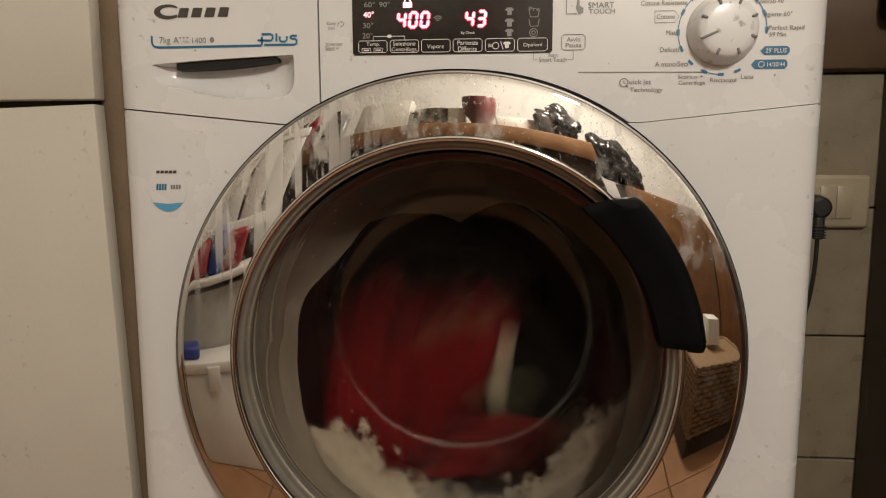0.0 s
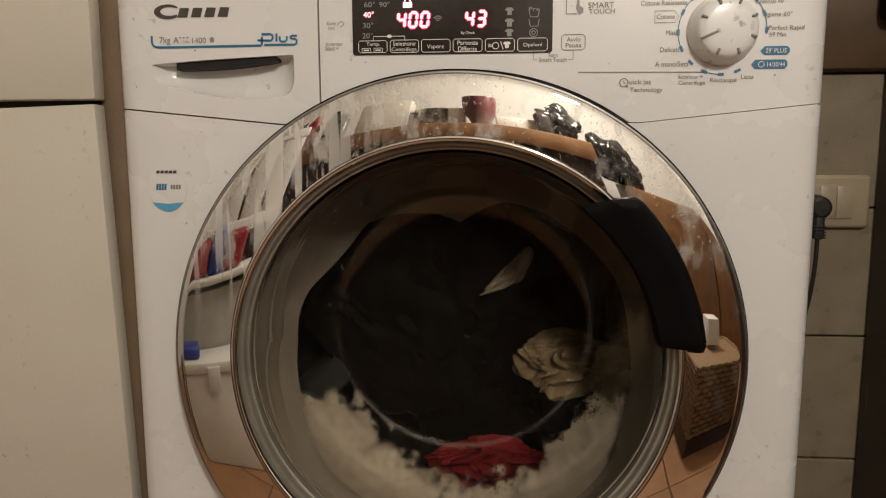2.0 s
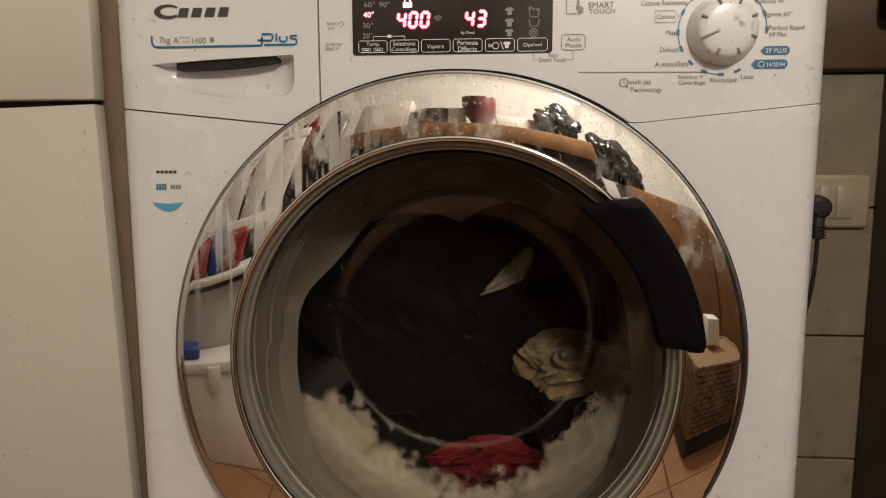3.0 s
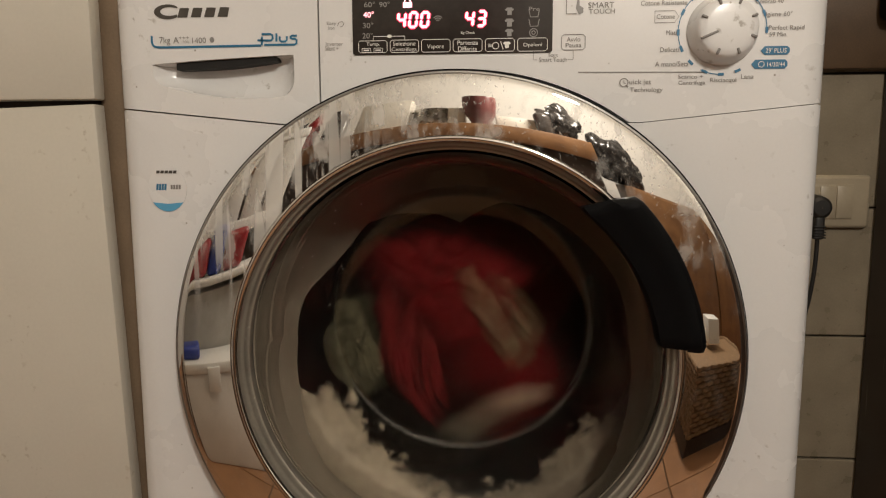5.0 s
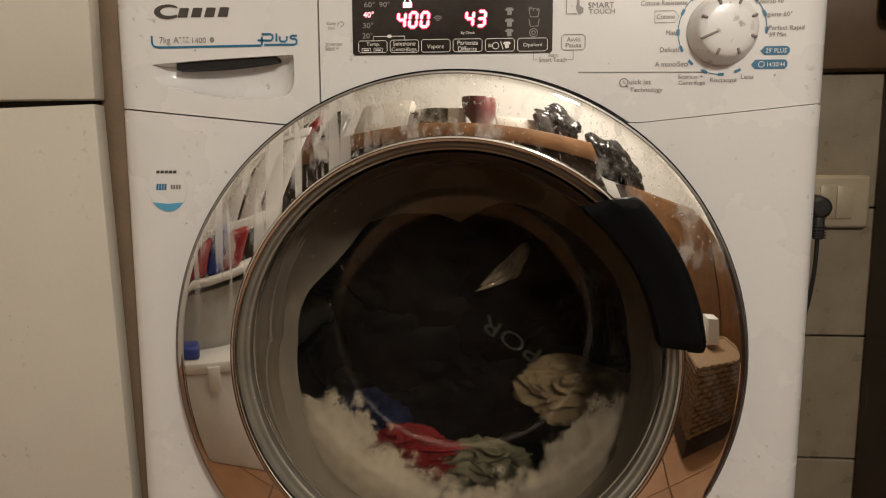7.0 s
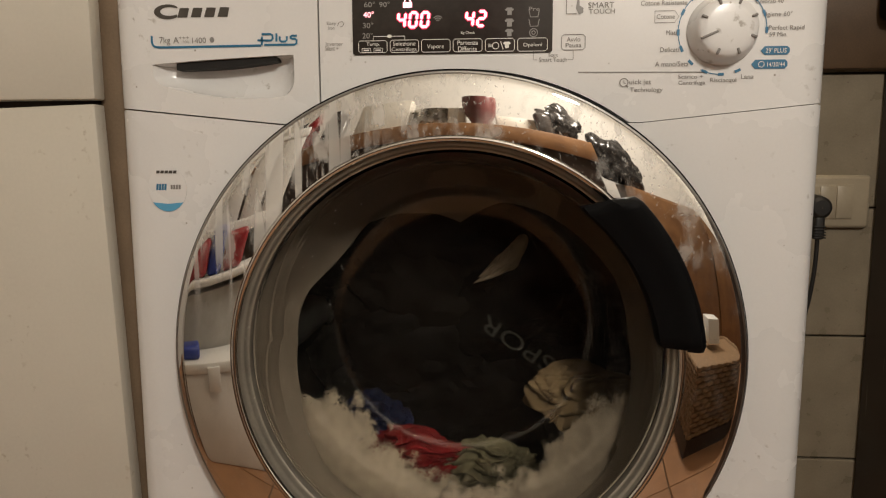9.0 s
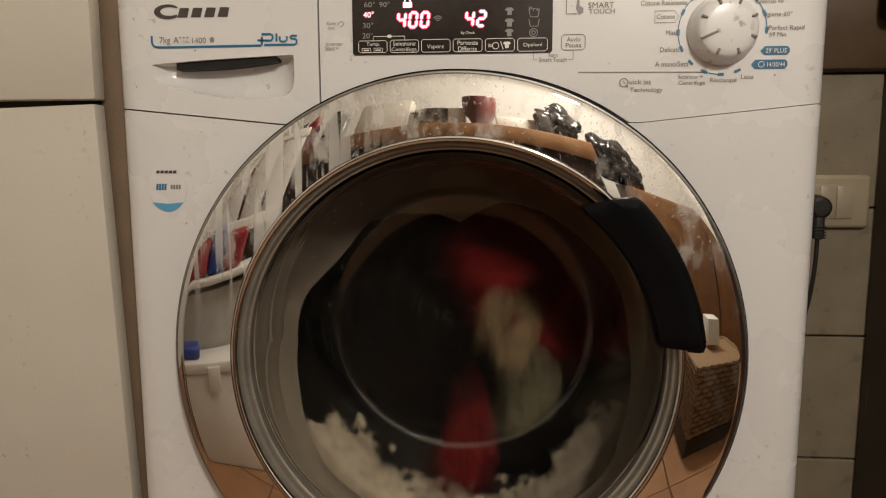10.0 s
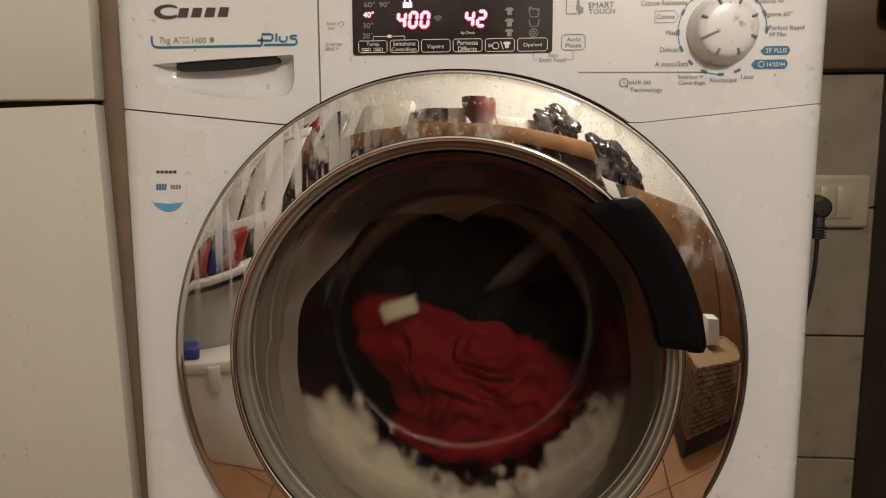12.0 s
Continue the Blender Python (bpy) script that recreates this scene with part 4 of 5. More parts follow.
    wb = empty("storage_box", -0.74, -0.69, 0, "white plastic storage box with a clip lid", "box")
    part("body", box(-0.15, 0.16, -0.07, 0.05, 0.0, 0.255, 0.008), POLY, wb)
    part("lid", box(-0.16, 0.17, -0.08, 0.06, 0.255, 0.285, 0.008), POLY, wb)
    part("clip", box(-0.03, 0.03, 0.058, 0.068, 0.215, 0.275, 0.003), POLY, wb)
    tagged(part("blue_cloth", box(-0.90, -0.80, -0.74, -0.66, 0.285, 0.32, 0.012, 3), BLUEBAG), "folded blue cloth on the storage box", "cloth")
    cr = empty("slatted_crate", -0.93, -0.80, 0, "low grey-brown slatted wooden crate on the floor", "crate")
    part("bottom", box(-0.10, 0.06, -0.10, 0.07, 0.0, 0.012), STRIP, cr)
    for k in range(5):
        z = 0.016 + 0.042 * k
        part("slat", box(-0.10, 0.07, 0.07, 0.082, z, z + 0.034, 0.002), STRIP, cr)
        part("slat", box(0.07, 0.082, -0.10, 0.082, z, z + 0.034, 0.002), STRIP, cr)
    for x, y in ((-0.09, 0.06), (0.058, 0.06), (0.058, -0.09)):
        part("post", box(x, x + 0.012, y, y + 0.010, 0.0, 0.23), STRIP, cr)
    # these stand at an angle to the walls
    turn = Matrix.Translation((-0.72, -0.85, 0)) @ Matrix.Rotation(radians(-38), 4, "Z") @ Matrix.Translation((0.72, 0.85, 0))
    for ob in [o for o in scene.objects if o.parent is None and o.name.split(".")[0] in ("plastic_chair", "detergent_bag", "felt_bin", "storage_box", "blue_cloth")]:
        ob.matrix_basis = turn @ ob.matrix_basis
    pl = empty("pendant_lamp", LAMP[0], LAMP[1], 2.6, "white pendant lamp hanging on a long cord", "lamp")
    part("rose", box(-0.04, 0.04, -0.04, 0.04, -0.03, 0.0, 0.008), POLY, pl)
    part("cord", tube([(0, 0, -0.02), (0, 0, -0.5), (0, 0, -1.05)], 0.004), POLY, pl)
    bm = lathe([(0.0005, -1.045), (0.012, -1.045), (0.022, -1.065), (0.024, -1.115), (0.014, -1.125), (0.0005, -1.125)], 32)
    bmesh.ops.rotate(bm, verts=bm.verts, cent=(0, 0, 0), matrix=Matrix.Rotation(radians(90), 3, "X"))
    part("bulb_holder", bm, POLY, pl)

    cl = empty("ceiling_lamp", 0.52, 0.19, 2.6, "small white ceiling lamp above the appliances", "lamp")
    part("rose", box(-0.05, 0.05, -0.05, 0.05, -0.03, 0.0, 0.008), POLY, cl)
    part("socket_stem", box(-0.015, 0.015, -0.015, 0.015, -0.11, -0.03, 0.004), POLY, cl)


opposite_side()


# ---- the wash ----
def cloth_mat(name, color, second=None, fine=900.0):
    return mat(name, color, 0.75, vary=0.25, scale=35, bump=0.5, fine=fine, second=second, **{"Specular IOR Level": 0.12})


RED = cloth_mat("wet_red_cotton", (0.14, 0.0015, 0.004))
TOWEL = cloth_mat("wet_rose_cotton", (0.17, 0.012, 0.014), (0.12, 0.006, 0.008))
specks(TOWEL, 150, 0.90, (0.27, 0.09, 0.08))
BEIGE = cloth_mat("wet_beige_cotton", (0.225, 0.168, 0.10))
PALE = cloth_mat("wet_pale_cotton", (0.145, 0.135, 0.088))
BLUE = cloth_mat("wet_blue_cotton", (0.008, 0.013, 0.045))
WHITECLOTH = cloth_mat("wet_white_cotton", (0.52, 0.45, 0.35))
NIGHT = cloth_mat("wet_black_cotton", (0.0016, 0.0015, 0.0016))
COAL = cloth_mat("wet_charcoal_cotton", (0.0055, 0.0044, 0.0034))
FOAM = mat("soap_foam", (0.51, 0.445, 0.36), 0.5, vary=0.22, scale=90, bump=0.6, fine=700)


def froth(m):
    """The foam's rim opens into a lace of bubble walls; its body is closed."""
    nt = m.node_tree
    co = [n for n in nt.nodes if n.type == "TEX_COORD"][0]
    cover = nt.nodes.new("ShaderNodeAttribute")
    cover.attribute_name = "cover"
    walls = []
    for scale, share in ((260, 1.0), (620, 1.9)):
        cells = nt.nodes.new("ShaderNodeTexVoronoi")
        cells.feature = "DISTANCE_TO_EDGE"
        cells.inputs["Scale"].default_value = scale
        nt.links.new(co.outputs["Object"], cells.inputs["Vector"])
        less = nt.nodes.new("ShaderNodeMath")
        less.operation = "MULTIPLY"
        less.inputs[1].default_value = share
        nt.links.new(cells.outputs[0], less.inputs[0])
        walls.append(less.outputs[0])
    near = nt.nodes.new("ShaderNodeMath")
    near.operation = "MINIMUM"
    nt.links.new(walls[0], near.inputs[0])
    nt.links.new(walls[1], near.inputs[1])
    gap = nt.nodes.new("ShaderNodeMath")
    gap.operation = "MULTIPLY_ADD"
    nt.links.new(cover.outputs["Fac"], gap.inputs[0])
    gap.inputs[1].default_value = 0.34
    minus = nt.nodes.new("ShaderNodeMath")
    minus.operation = "MULTIPLY"
    minus.inputs[1].default_value = -1.0
    nt.links.new(near.outputs[0], minus.inputs[0])
    nt.links.new(minus.outputs[0], gap.inputs[2])
    r = nt.nodes.new("ShaderNodeMapRange")
    r.interpolation_type = "SMOOTHSTEP"
    r.inputs[1].default_value, r.inputs[2].default_value = -0.02, 0.10
    r.inputs[4].default_value = 0.86
    nt.links.new(gap.outputs[0], r.inputs[0])
    nt.links.new(r.outputs[0], nt.nodes["Principled BSDF"].inputs["Alpha"])


froth(FOAM)


def bubble_material():
    """Thin soap film: clear, with gloss towards the rim."""
    m = bpy.data.materials.new("soap_bubbles")
    m.use_nodes = True
    nt = m.node_tree
    nt.nodes.remove(nt.nodes["Principled BSDF"])
    clear, gloss = nt.nodes.new("ShaderNodeBsdfTransparent"), nt.nodes.new("ShaderNodeBsdfGlossy")
    gloss.inputs["Color"].default_value = (0.9, 0.88, 0.84, 1)
    gloss.inputs["Roughness"].default_value = 0.12
    rim = nt.nodes.new("ShaderNodeLayerWeight")
    rim.inputs["Blend"].default_value = 0.22
    mix = nt.nodes.new("ShaderNodeMixShader")
    nt.links.new(rim.outputs["Facing"], mix.inputs[0])
    nt.links.new(clear.outputs[0], mix.inputs[1])
    nt.links.new(gloss.outputs[0], mix.inputs[2])
    nt.links.new(mix.outputs[0], nt.nodes["Material Output"].inputs[0])
    return m


SUDS = bubble_material()


def crumple(sx, sy, sz, seed, folds=6.0, depth=0.35, level=5, square=1.0, lobe=None, turn=0.0):
    """A wet, gathered cloth: round-crested pleats with sharp valleys, twisted and bunched, over an uneven flattened body."""
    bm = bmesh.new()
    bmesh.ops.create_icosphere(bm, subdivisions=level, radius=1.0)
    off = Vector((seed * 7.31, seed * 3.77, seed * 5.13))
    ca, sa = math.cos(radians(turn) + seed), math.sin(radians(turn) + seed)
    for v in bm.verts:
        p = v.co.copy()
        big = noise.noise(p * 1.25 + off)
        warp = Vector((noise.noise(p * 1.5 + off), noise.noise(p * 1.5 + off * 2), noise.noise(p * 1.5 - off)))
        q = p + warp * 0.75
        u, w = q.x * ca + q.z * sa, q.z * ca - q.x * sa
        swing = noise.noise(q * 1.1 - off)
        pleat = abs(math.sin(folds * (u + 0.35 * q.y) + 2.6 * swing))
        cross = abs(math.sin(folds * 0.8 * (w + 0.5 * u) + 3.0 * noise.noise(q * 1.7 + off)))
        part_of = max(0.0, min(1.0, 0.5 + 1.6 * noise.noise(p * 1.9 + off * 3)))
        fold = pleat * part_of + cross * (1 - part_of)
        fine = abs(noise.noise(q * 4.5 + off)) * 2
        tiny = noise.noise(q * 13.0 + off)
        r = 1 + 0.50 * big + depth * (0.30 * fold - 0.12) + 0.06 * fine + 0.012 * tiny
        if lobe:
            away = (math.degrees(math.atan2(p.z, p.x)) - lobe[0] + 180) % 360 - 180
            r *= 1 + lobe[1] * math.exp(-(away / 26) ** 2) * math.hypot(p.x, p.z)
        p = Vector([math.copysign(abs(c) ** square, c) for c in p])
        relief = depth * (fold - 0.5) * 0.55 + 0.12 * fine * depth
        v.co = Vector((p.x * r * sx, p.y * r * sy - relief * sy * max(0.0, -p.y), p.z * r * sz))
    return bm


def laundry(name, material, size, seed, label, category, **kw):
    ob = part(name, crumple(*size, seed, **kw), material)
    return tagged(ob, label, category, group="laundry in the drum")


red_shirt = laundry("shirt", RED, (0.098, 0.030, 0.068), 3, "soaked red cotton shirt tumbling in the drum", "shirt", folds=5, depth=0.6, level=6, lobe=(137, 0.45))
tag = part("care_label", box(-0.020, 0.020, -0.002, 0.002, -0.0095, 0.0095, 0.0008), WHITECLOTH, red_shirt, "white care label")
tag.location, tag.rotation_euler = (-0.087, -0.030, 0.099), (0, radians(-18), 0)
red_towel = laundry("towel", TOWEL, (0.062, 0.024, 0.025), 8, "small patterned red towel, wet and crumpled", "towel", folds=6, depth=0.8, level=6)
beige_cloth = laundry("cloth", BEIGE, (0.050, 0.018, 0.029), 5, "crumpled beige cotton cloth, wet", "cloth", folds=6, depth=0.8, level=6, square=0.8)
pale_towel = laundry("towel", PALE, (0.044, 0.018, 0.024), 11, "pale greenish towel, soaked and twisted", "towel", folds=7, depth=1.0, level=6)
blue_cloth = laundry("cloth", BLUE, (0.040, 0.020, 0.028), 14, "dark blue cotton cloth, wet", "cloth", folds=6, depth=0.8)
# white cloth that stands, at rest, for light caught on a dark fold
strap_highlight = laundry("strap", WHITECLOTH, (0.029, 0.010, 0.010), 17, "white wet cotton narrowing to a point, at rest a painted highlight on a dark fold", "strap", folds=3, depth=0.6)
for v in strap_highlight.data.vertices:
    v.co.z = v.co.z * (1.0 + 22 * v.co.x) + 2.0 * v.co.x * v.co.x
strap_highlight.data.transform(Matrix.Rotation(radians(-38), 4, "Y"))

BAG = mat("black_bag_film", (0.025, 0.022, 0.02), 0.25, vary=0.4, scale=30)
for x, y, z, size, seed in ((0.35, -1.64, 0.935, (0.085, 0.05, 0.125), 31), (0.58, -1.68, 0.74, (0.11, 0.07, 0.16), 33)):
    bm = crumple(*size, seed, folds=5, depth=0.6)
    low = min(v.co.z for v in bm.verts)
    for v in bm.verts:
        v.co.z = max(v.co.z, low * 0.75)
    bag = part("shopping_bag", bm, BAG)
    bag.location = (x, y, z - low * 0.75)
    tagged(bag, "crumpled glossy black shopping bag", "bag", group="bags by the counter")

dark_things = []
for k, (size, m, seed, r, a, y, label) in enumerate((
        ((0.150, 0.050, 0.115), NIGHT, 21, 0.07, 60, 0.275, "soaked black sweatshirt with worn lettering"),
        ((0.130, 0.045, 0.105), COAL, 22, 0.10, 150, 0.285, "soaked charcoal trousers"),
        ((0.140, 0.045, 0.100), NIGHT, 23, 0.10, 235, 0.280, "soaked black trousers"),
        ((0.120, 0.050, 0.110), NIGHT, 24, 0.10, 330, 0.290, "soaked charcoal pullover"),
        ((0.150, 0.040, 0.150), NIGHT, 26, 0.00, 0, 0.340, "soaked black cotton bundle"))):
    g = laundry("garment", m, size, seed, label + " in the drum", "garment", folds=4)
    dark_things.append((g, r, a, y))
words = lettering("SPOR", -0.047, 0.047, -0.0095, 0.0095, plain("worn_print", (0.026, 0.027, 0.024), 0.8), dark_things[0][0], -0.098)
words.location, words.rotation_euler = (0.021, 0, -0.077), (0, radians(-146.5), 0)


def foam_heap(name, reach, y_shift, bubbles, seed, label):
    """Suds pressed against the outside of the glass: reach gives, angle by angle, how far they climb over its curve."""
    rng = random.Random(seed)
    side = [(0.225, 0.086), (0.205, 0.081), (0.186, 0.076), (0.172, 0.075), (0.166, 0.079), (0.152, 0.098), (0.1465, 0.112), (0.1425, 0.119), (0.1375, 0.1245), (0.131, 0.1278), (0.118, 0.1300), (0.095, 0.1335)]
    far = [0.0]
    for p, q in zip(side, side[1:]):
        far.append(far[-1] + math.hypot(q[0] - p[0], q[1] - p[1]))

    def place(d):
        for k in range(len(far) - 1):
            if d <= far[k + 1] or k == len(far) - 2:
                f = (d - far[k]) / (far[k + 1] - far[k])
                return side[k][0] + (side[k + 1][0] - side[k][0]) * f, side[k][1] + (side[k + 1][1] - side[k][1]) * f

    def climb(deg):
        for (a0, d0), (a1, d1) in zip(reach, reach[1:]):
            if a0 <= deg <= a1:
                return d0 + (d1 - d0) * (deg - a0) / (a1 - a0)
        return 0.0
    bm = bmesh.new()
    cover = bm.verts.layers.float.new("cover")
    n, k = 150, 66
    first, last, top = reach[0][0], reach[-1][0], far[-1]
    grid, rim = [], []
    for i in range(n + 1):
        deg = first + (last - first) * i / n
        a = radians(deg)
        row = []
        for j in range(k + 1):
            d = top * j / k
            r, y = place(d)
            p = Vector((r * math.cos(a), y, r * math.sin(a)))
            c = (climb(deg) + 0.0615 - d) / 0.026 + 1.2 * noise.noise(p * 42 + Vector((seed, 0, 0))) + 0.6 * noise.noise(p * 110)
            c = min(c, (deg - first) / 9.0, (last - deg) / 9.0)
            lump = 0.0024 * (0.6 + noise.noise(p * 38 + Vector((0, seed, 0)))) + 0.0012 * noise.noise(p * 120)
            r, y = r + max(0.0, lump), y + y_shift + max(0.0, lump) * 0.6
            v = bm.verts.new((r * math.cos(a), y, r * math.sin(a)))
            v[cover] = max(-0.2, min(1.4, c))
            row.append(v)
            if -0.05 < c < 0.9:
                rim.append(v.co.copy())
        grid.append(row)
    for p, q in zip(grid, grid[1:]):
        for j in range(k):
            four = (p[j], p[j + 1], q[j + 1], q[j])
            if max(v[cover] for v in four) > 0.0:
                bm.faces.new(four)
    bmesh.ops.delete(bm, geom=[v for v in bm.verts if not v.link_faces], context="VERTS")
    heap = part(name, bm, FOAM)
    tagged(heap, label, "foam", kind="stuff")
    ball = bmesh.new()
    bmesh.ops.create_icosphere(ball, subdivisions=2, radius=1.0)
    bv = np.array([v.co[:] for v in ball.verts])
    bf = np.array([[v.index for v in f.verts] for f in ball.faces])
    ball.free()
    verts, faces = [], []
    for c in rng.sample(rim, min(bubbles, len(rim))):
        s = 0.0006 + 0.0026 * rng.random() ** 5
        j = Vector((rng.uniform(-1, 1), rng.uniform(0, 0.8), rng.uniform(-0.4, 1.0))) * 0.004 * rng.random()
        faces.append(bf + len(verts) * len(bv))
        verts.append(bv * s + np.array((c + j)[:]))
    me = bpy.data.meshes.new("bubbles")
    me.from_pydata(np.concatenate(verts).tolist(), [], np.concatenate(faces).tolist())
    me.materials.append(SUDS)
    me.polygons.foreach_set("use_smooth", [True] * len(me.polygons))
    ob = new("bubbles", me)
    ob.parent = heap
    tagged(ob, kind="stuff")
    return heap


foam_left = foam_heap("soap_foam", ((199, 0.0), (203, 0.008), (206, 0.030), (212, 0.047), (220, 0.052), (226, 0.043), (235, 0.039), (242, 0.034), (250, 0.025), (258, 0.016), (268, 0.006)), 0.0, 500, 1, "bank of white soap foam with bubbles")
foam_right = foam_heap("soap_foam", ((272, 0.006), (284, 0.008), (290, 0.013), (300, 0.024), (308, 0.040), (318, 0.050), (326, 0.044), (335, 0.026), (343, 0.0)), 0.0, 420, 2, "bank of thin soap foam with bubbles")
foam_low = foam_heap("soap_foam", ((232, 0.004), (246, 0.014), (258, 0.018), (270, 0.014), (284, 0.010), (304, 0.004)), 0.006, 260, 3, "soap foam lying at the bottom of the drum")
for ob in (foam_left, foam_right, foam_low):
    ob.location = (0, 0, Z0)

# ---- single tiles of wall and floor ----
def tiles():
    def tile(name, w, h, d, material):
        bm = box(-w / 2, w / 2, -d, 0, -h / 2, h / 2, 0.0016, 1)
        me = bpy.data.meshes.new(name)
        bm.normal_update()
        bm.to_mesh(me)
        bm.free()
        me.materials.append(material)
        return me
    wall_tile = tile("tile", 0.1945, 0.1935, 0.008, TILE)
    for i in range(-8, 6):
        for j in range(0, 8):
            ob = new("tile", wall_tile)
            ob.parent = wall_north
            ob.location = (0.585 + 0.197 * i, 0.508, 0.1015 + 0.1965 * j)
    floor_tile = tile("tile", 0.296, 0.296, 0.006, TERRACOTTA)
    for i in range(-5, 6):
        for j in range(0, 9):
            ob = new("tile", floor_tile)
            ob.parent = floor
            ob.rotation_euler = (radians(-90), 0, 0)
            ob.location = (0.3 * i, -2.04 + 0.3 * j, -0.006)


tiles()


# ---- motion ----
def speed(t):
    """Turning of the drum in degrees a second, clockwise as seen through the door."""
    if t < 1.75:
        return 620 * min(1, (1.80 - t) / 0.3)
    if 4.55 < t < 6.85:
        return -640 * min(1, (t - 4.55) / 0.3, (6.85 - t) / 0.25)
    if 9.55 < t < 12.0:
        return 620 * min(1, (t - 9.55) / 0.3, (12.05 - t) / 0.25)
    return 0.0


def turned(t):
    """The drum's angle at a time."""
    return sum(speed(k * 0.01 + 0.005) * 0.01 for k in range(int(round(t * 100))))


def at_time(rows, t):
    for p, q in zip(rows, rows[1:]):
        if p[0] <= t <= q[0]:
            u = (t - p[0]) / max(1e-6, q[0] - p[0])
            return [p[k] + (q[k] - p[k]) * u for k in (1, 2, 3)]
    return rows[-1][1:]


def motions():
    steps = [k / 10 for k in range(121)]
    angle = {t: turned(t) for t in steps}
    walk(the_drum, [(t, pose(0, 0.105, Z0, 0, angle[t], 0)) for t in steps])

    # the dark clothes go round with the drum, sliding back as they climb
    for k, (g, r, a, y) in enumerate(dark_things):
        rows = []
        for t in steps:
            go = angle[t] * (0.93 - 0.03 * k) - angle[9.0] * (0.93 - 0.03 * k)
            b = radians(a - go)
            back = 0.07 * min(1, max(0, (6.4 - t) / 0.8, (t - 9.5) / 0.3)) if k == 0 else 0.0
            rows.append((t, pose(r * math.cos(b), y + back, Z0 - 0.02 + r * math.sin(b), 0, go, 0)))
        walk(g, rows)

    # coloured clothes: x, depth and height over the door's centre, time by time
    red_shirt_rows = [
        (0, -0.082, 0.175, -0.106), (0.1, -0.068, 0.175, 0.038), (0.2, 0.057, 0.175, 0.021), (0.3, -0.054, 0.34, -0.032), (0.4, 0.116, 0.175, -0.076),
        (0.5, -0.097, 0.175, -0.091), (0.6, 0.038, 0.175, 0.065), (0.7, 0.024, 0.175, -0.012), (0.8, -0.034, 0.34, -0.013), (0.9, 0.1, 0.175, -0.052),
        (1, 0.002, 0.175, -0.083), (1.1, -0.013, 0.175, 0.051), (1.2, 0.04, 0.175, -0.031), (1.3, -0.044, 0.34, -0.002), (1.4, -0.14, 0.175, -0.071),
        (1.5, -0.082, 0.175, -0.086), (1.6, 0.029, 0.34, 0.032), (1.7, 0.064, 0.175, 0.008), (1.8, 0.158, 0.32, -0.050), (3.2, 0.158, 0.32, -0.050),
        (4.5, 0.158, 0.32, -0.050), (4.6, 0.114, 0.175, -0.004), (4.7, 0.05, 0.175, -0.057), (4.8, -0.025, 0.175, -0.103),
        (4.9, -0.107, 0.175, -0.125), (5, 0.011, 0.175, 0.033), (5.1, 0.042, 0.175, 0.051), (5.2, -0.13, 0.175, -0.101), (5.3, -0.021, 0.175, -0.107),
        (5.4, 0.113, 0.175, -0.055), (5.5, -0.004, 0.175, 0.046), (5.6, -0.099, 0.175, 0.057), (5.7, -0.153, 0.175, -0.04),
        (5.8, 0.076, 0.175, -0.054), (5.9, 0.061, 0.175, -0.035), (6, -0.006, 0.175, 0.026), (6.1, -0.039, 0.175, 0.054), (6.2, -0.16, 0.175, -0.043),
        (6.3, 0.053, 0.175, -0.049), (6.4, 0.058, 0.175, 0.004), (6.5, -0.1, 0.175, 0.025), (6.6, -0.149, 0.175, 0.021), (6.7, 0.034, 0.175, -0.053),
        (6.8, 0.119, 0.335, -0.032), (7.2, 0.119, 0.335, -0.032), (9.5, 0.119, 0.335, -0.032), (9.6, 0.14, 0.235, -0.004), (9.7, 0.102, 0.175, 0.031),
        (9.8, -0.051, 0.175, -0.086), (9.9, 0.003, 0.175, -0.05), (10, 0.098, 0.175, 0.055), (10.1, -0.133, 0.175, -0.102),
        (10.2, -0.081, 0.175, -0.15), (10.3, -0.062, 0.175, -0.046), (10.4, 0.016, 0.175, -0.005), (10.5, 0.083, 0.175, 0.021),
        (10.6, -0.088, 0.175, -0.027), (10.7, 0.033, 0.34, -0.004), (10.8, -0.03, 0.175, -0.058), (10.9, 0.03, 0.175, -0.018),
        (11, 0.151, 0.235, -0.031), (11.1, -0.034, 0.175, -0.037), (11.2, 0, 0.34, 0.002), (11.3, 0.03, 0.175, -0.007), (11.4, 0.051, 0.175, 0.03),
        (11.5, -0.051, 0.34, -0.038), (11.6, -0.04, 0.175, -0.051), (11.7, 0.004, 0.34, 0.01), (11.8, 0.004, 0.34, 0.01),
        (11.9, 0.022, 0.175, -0.082), (12, 0.015, 0.175, -0.09),
    ]
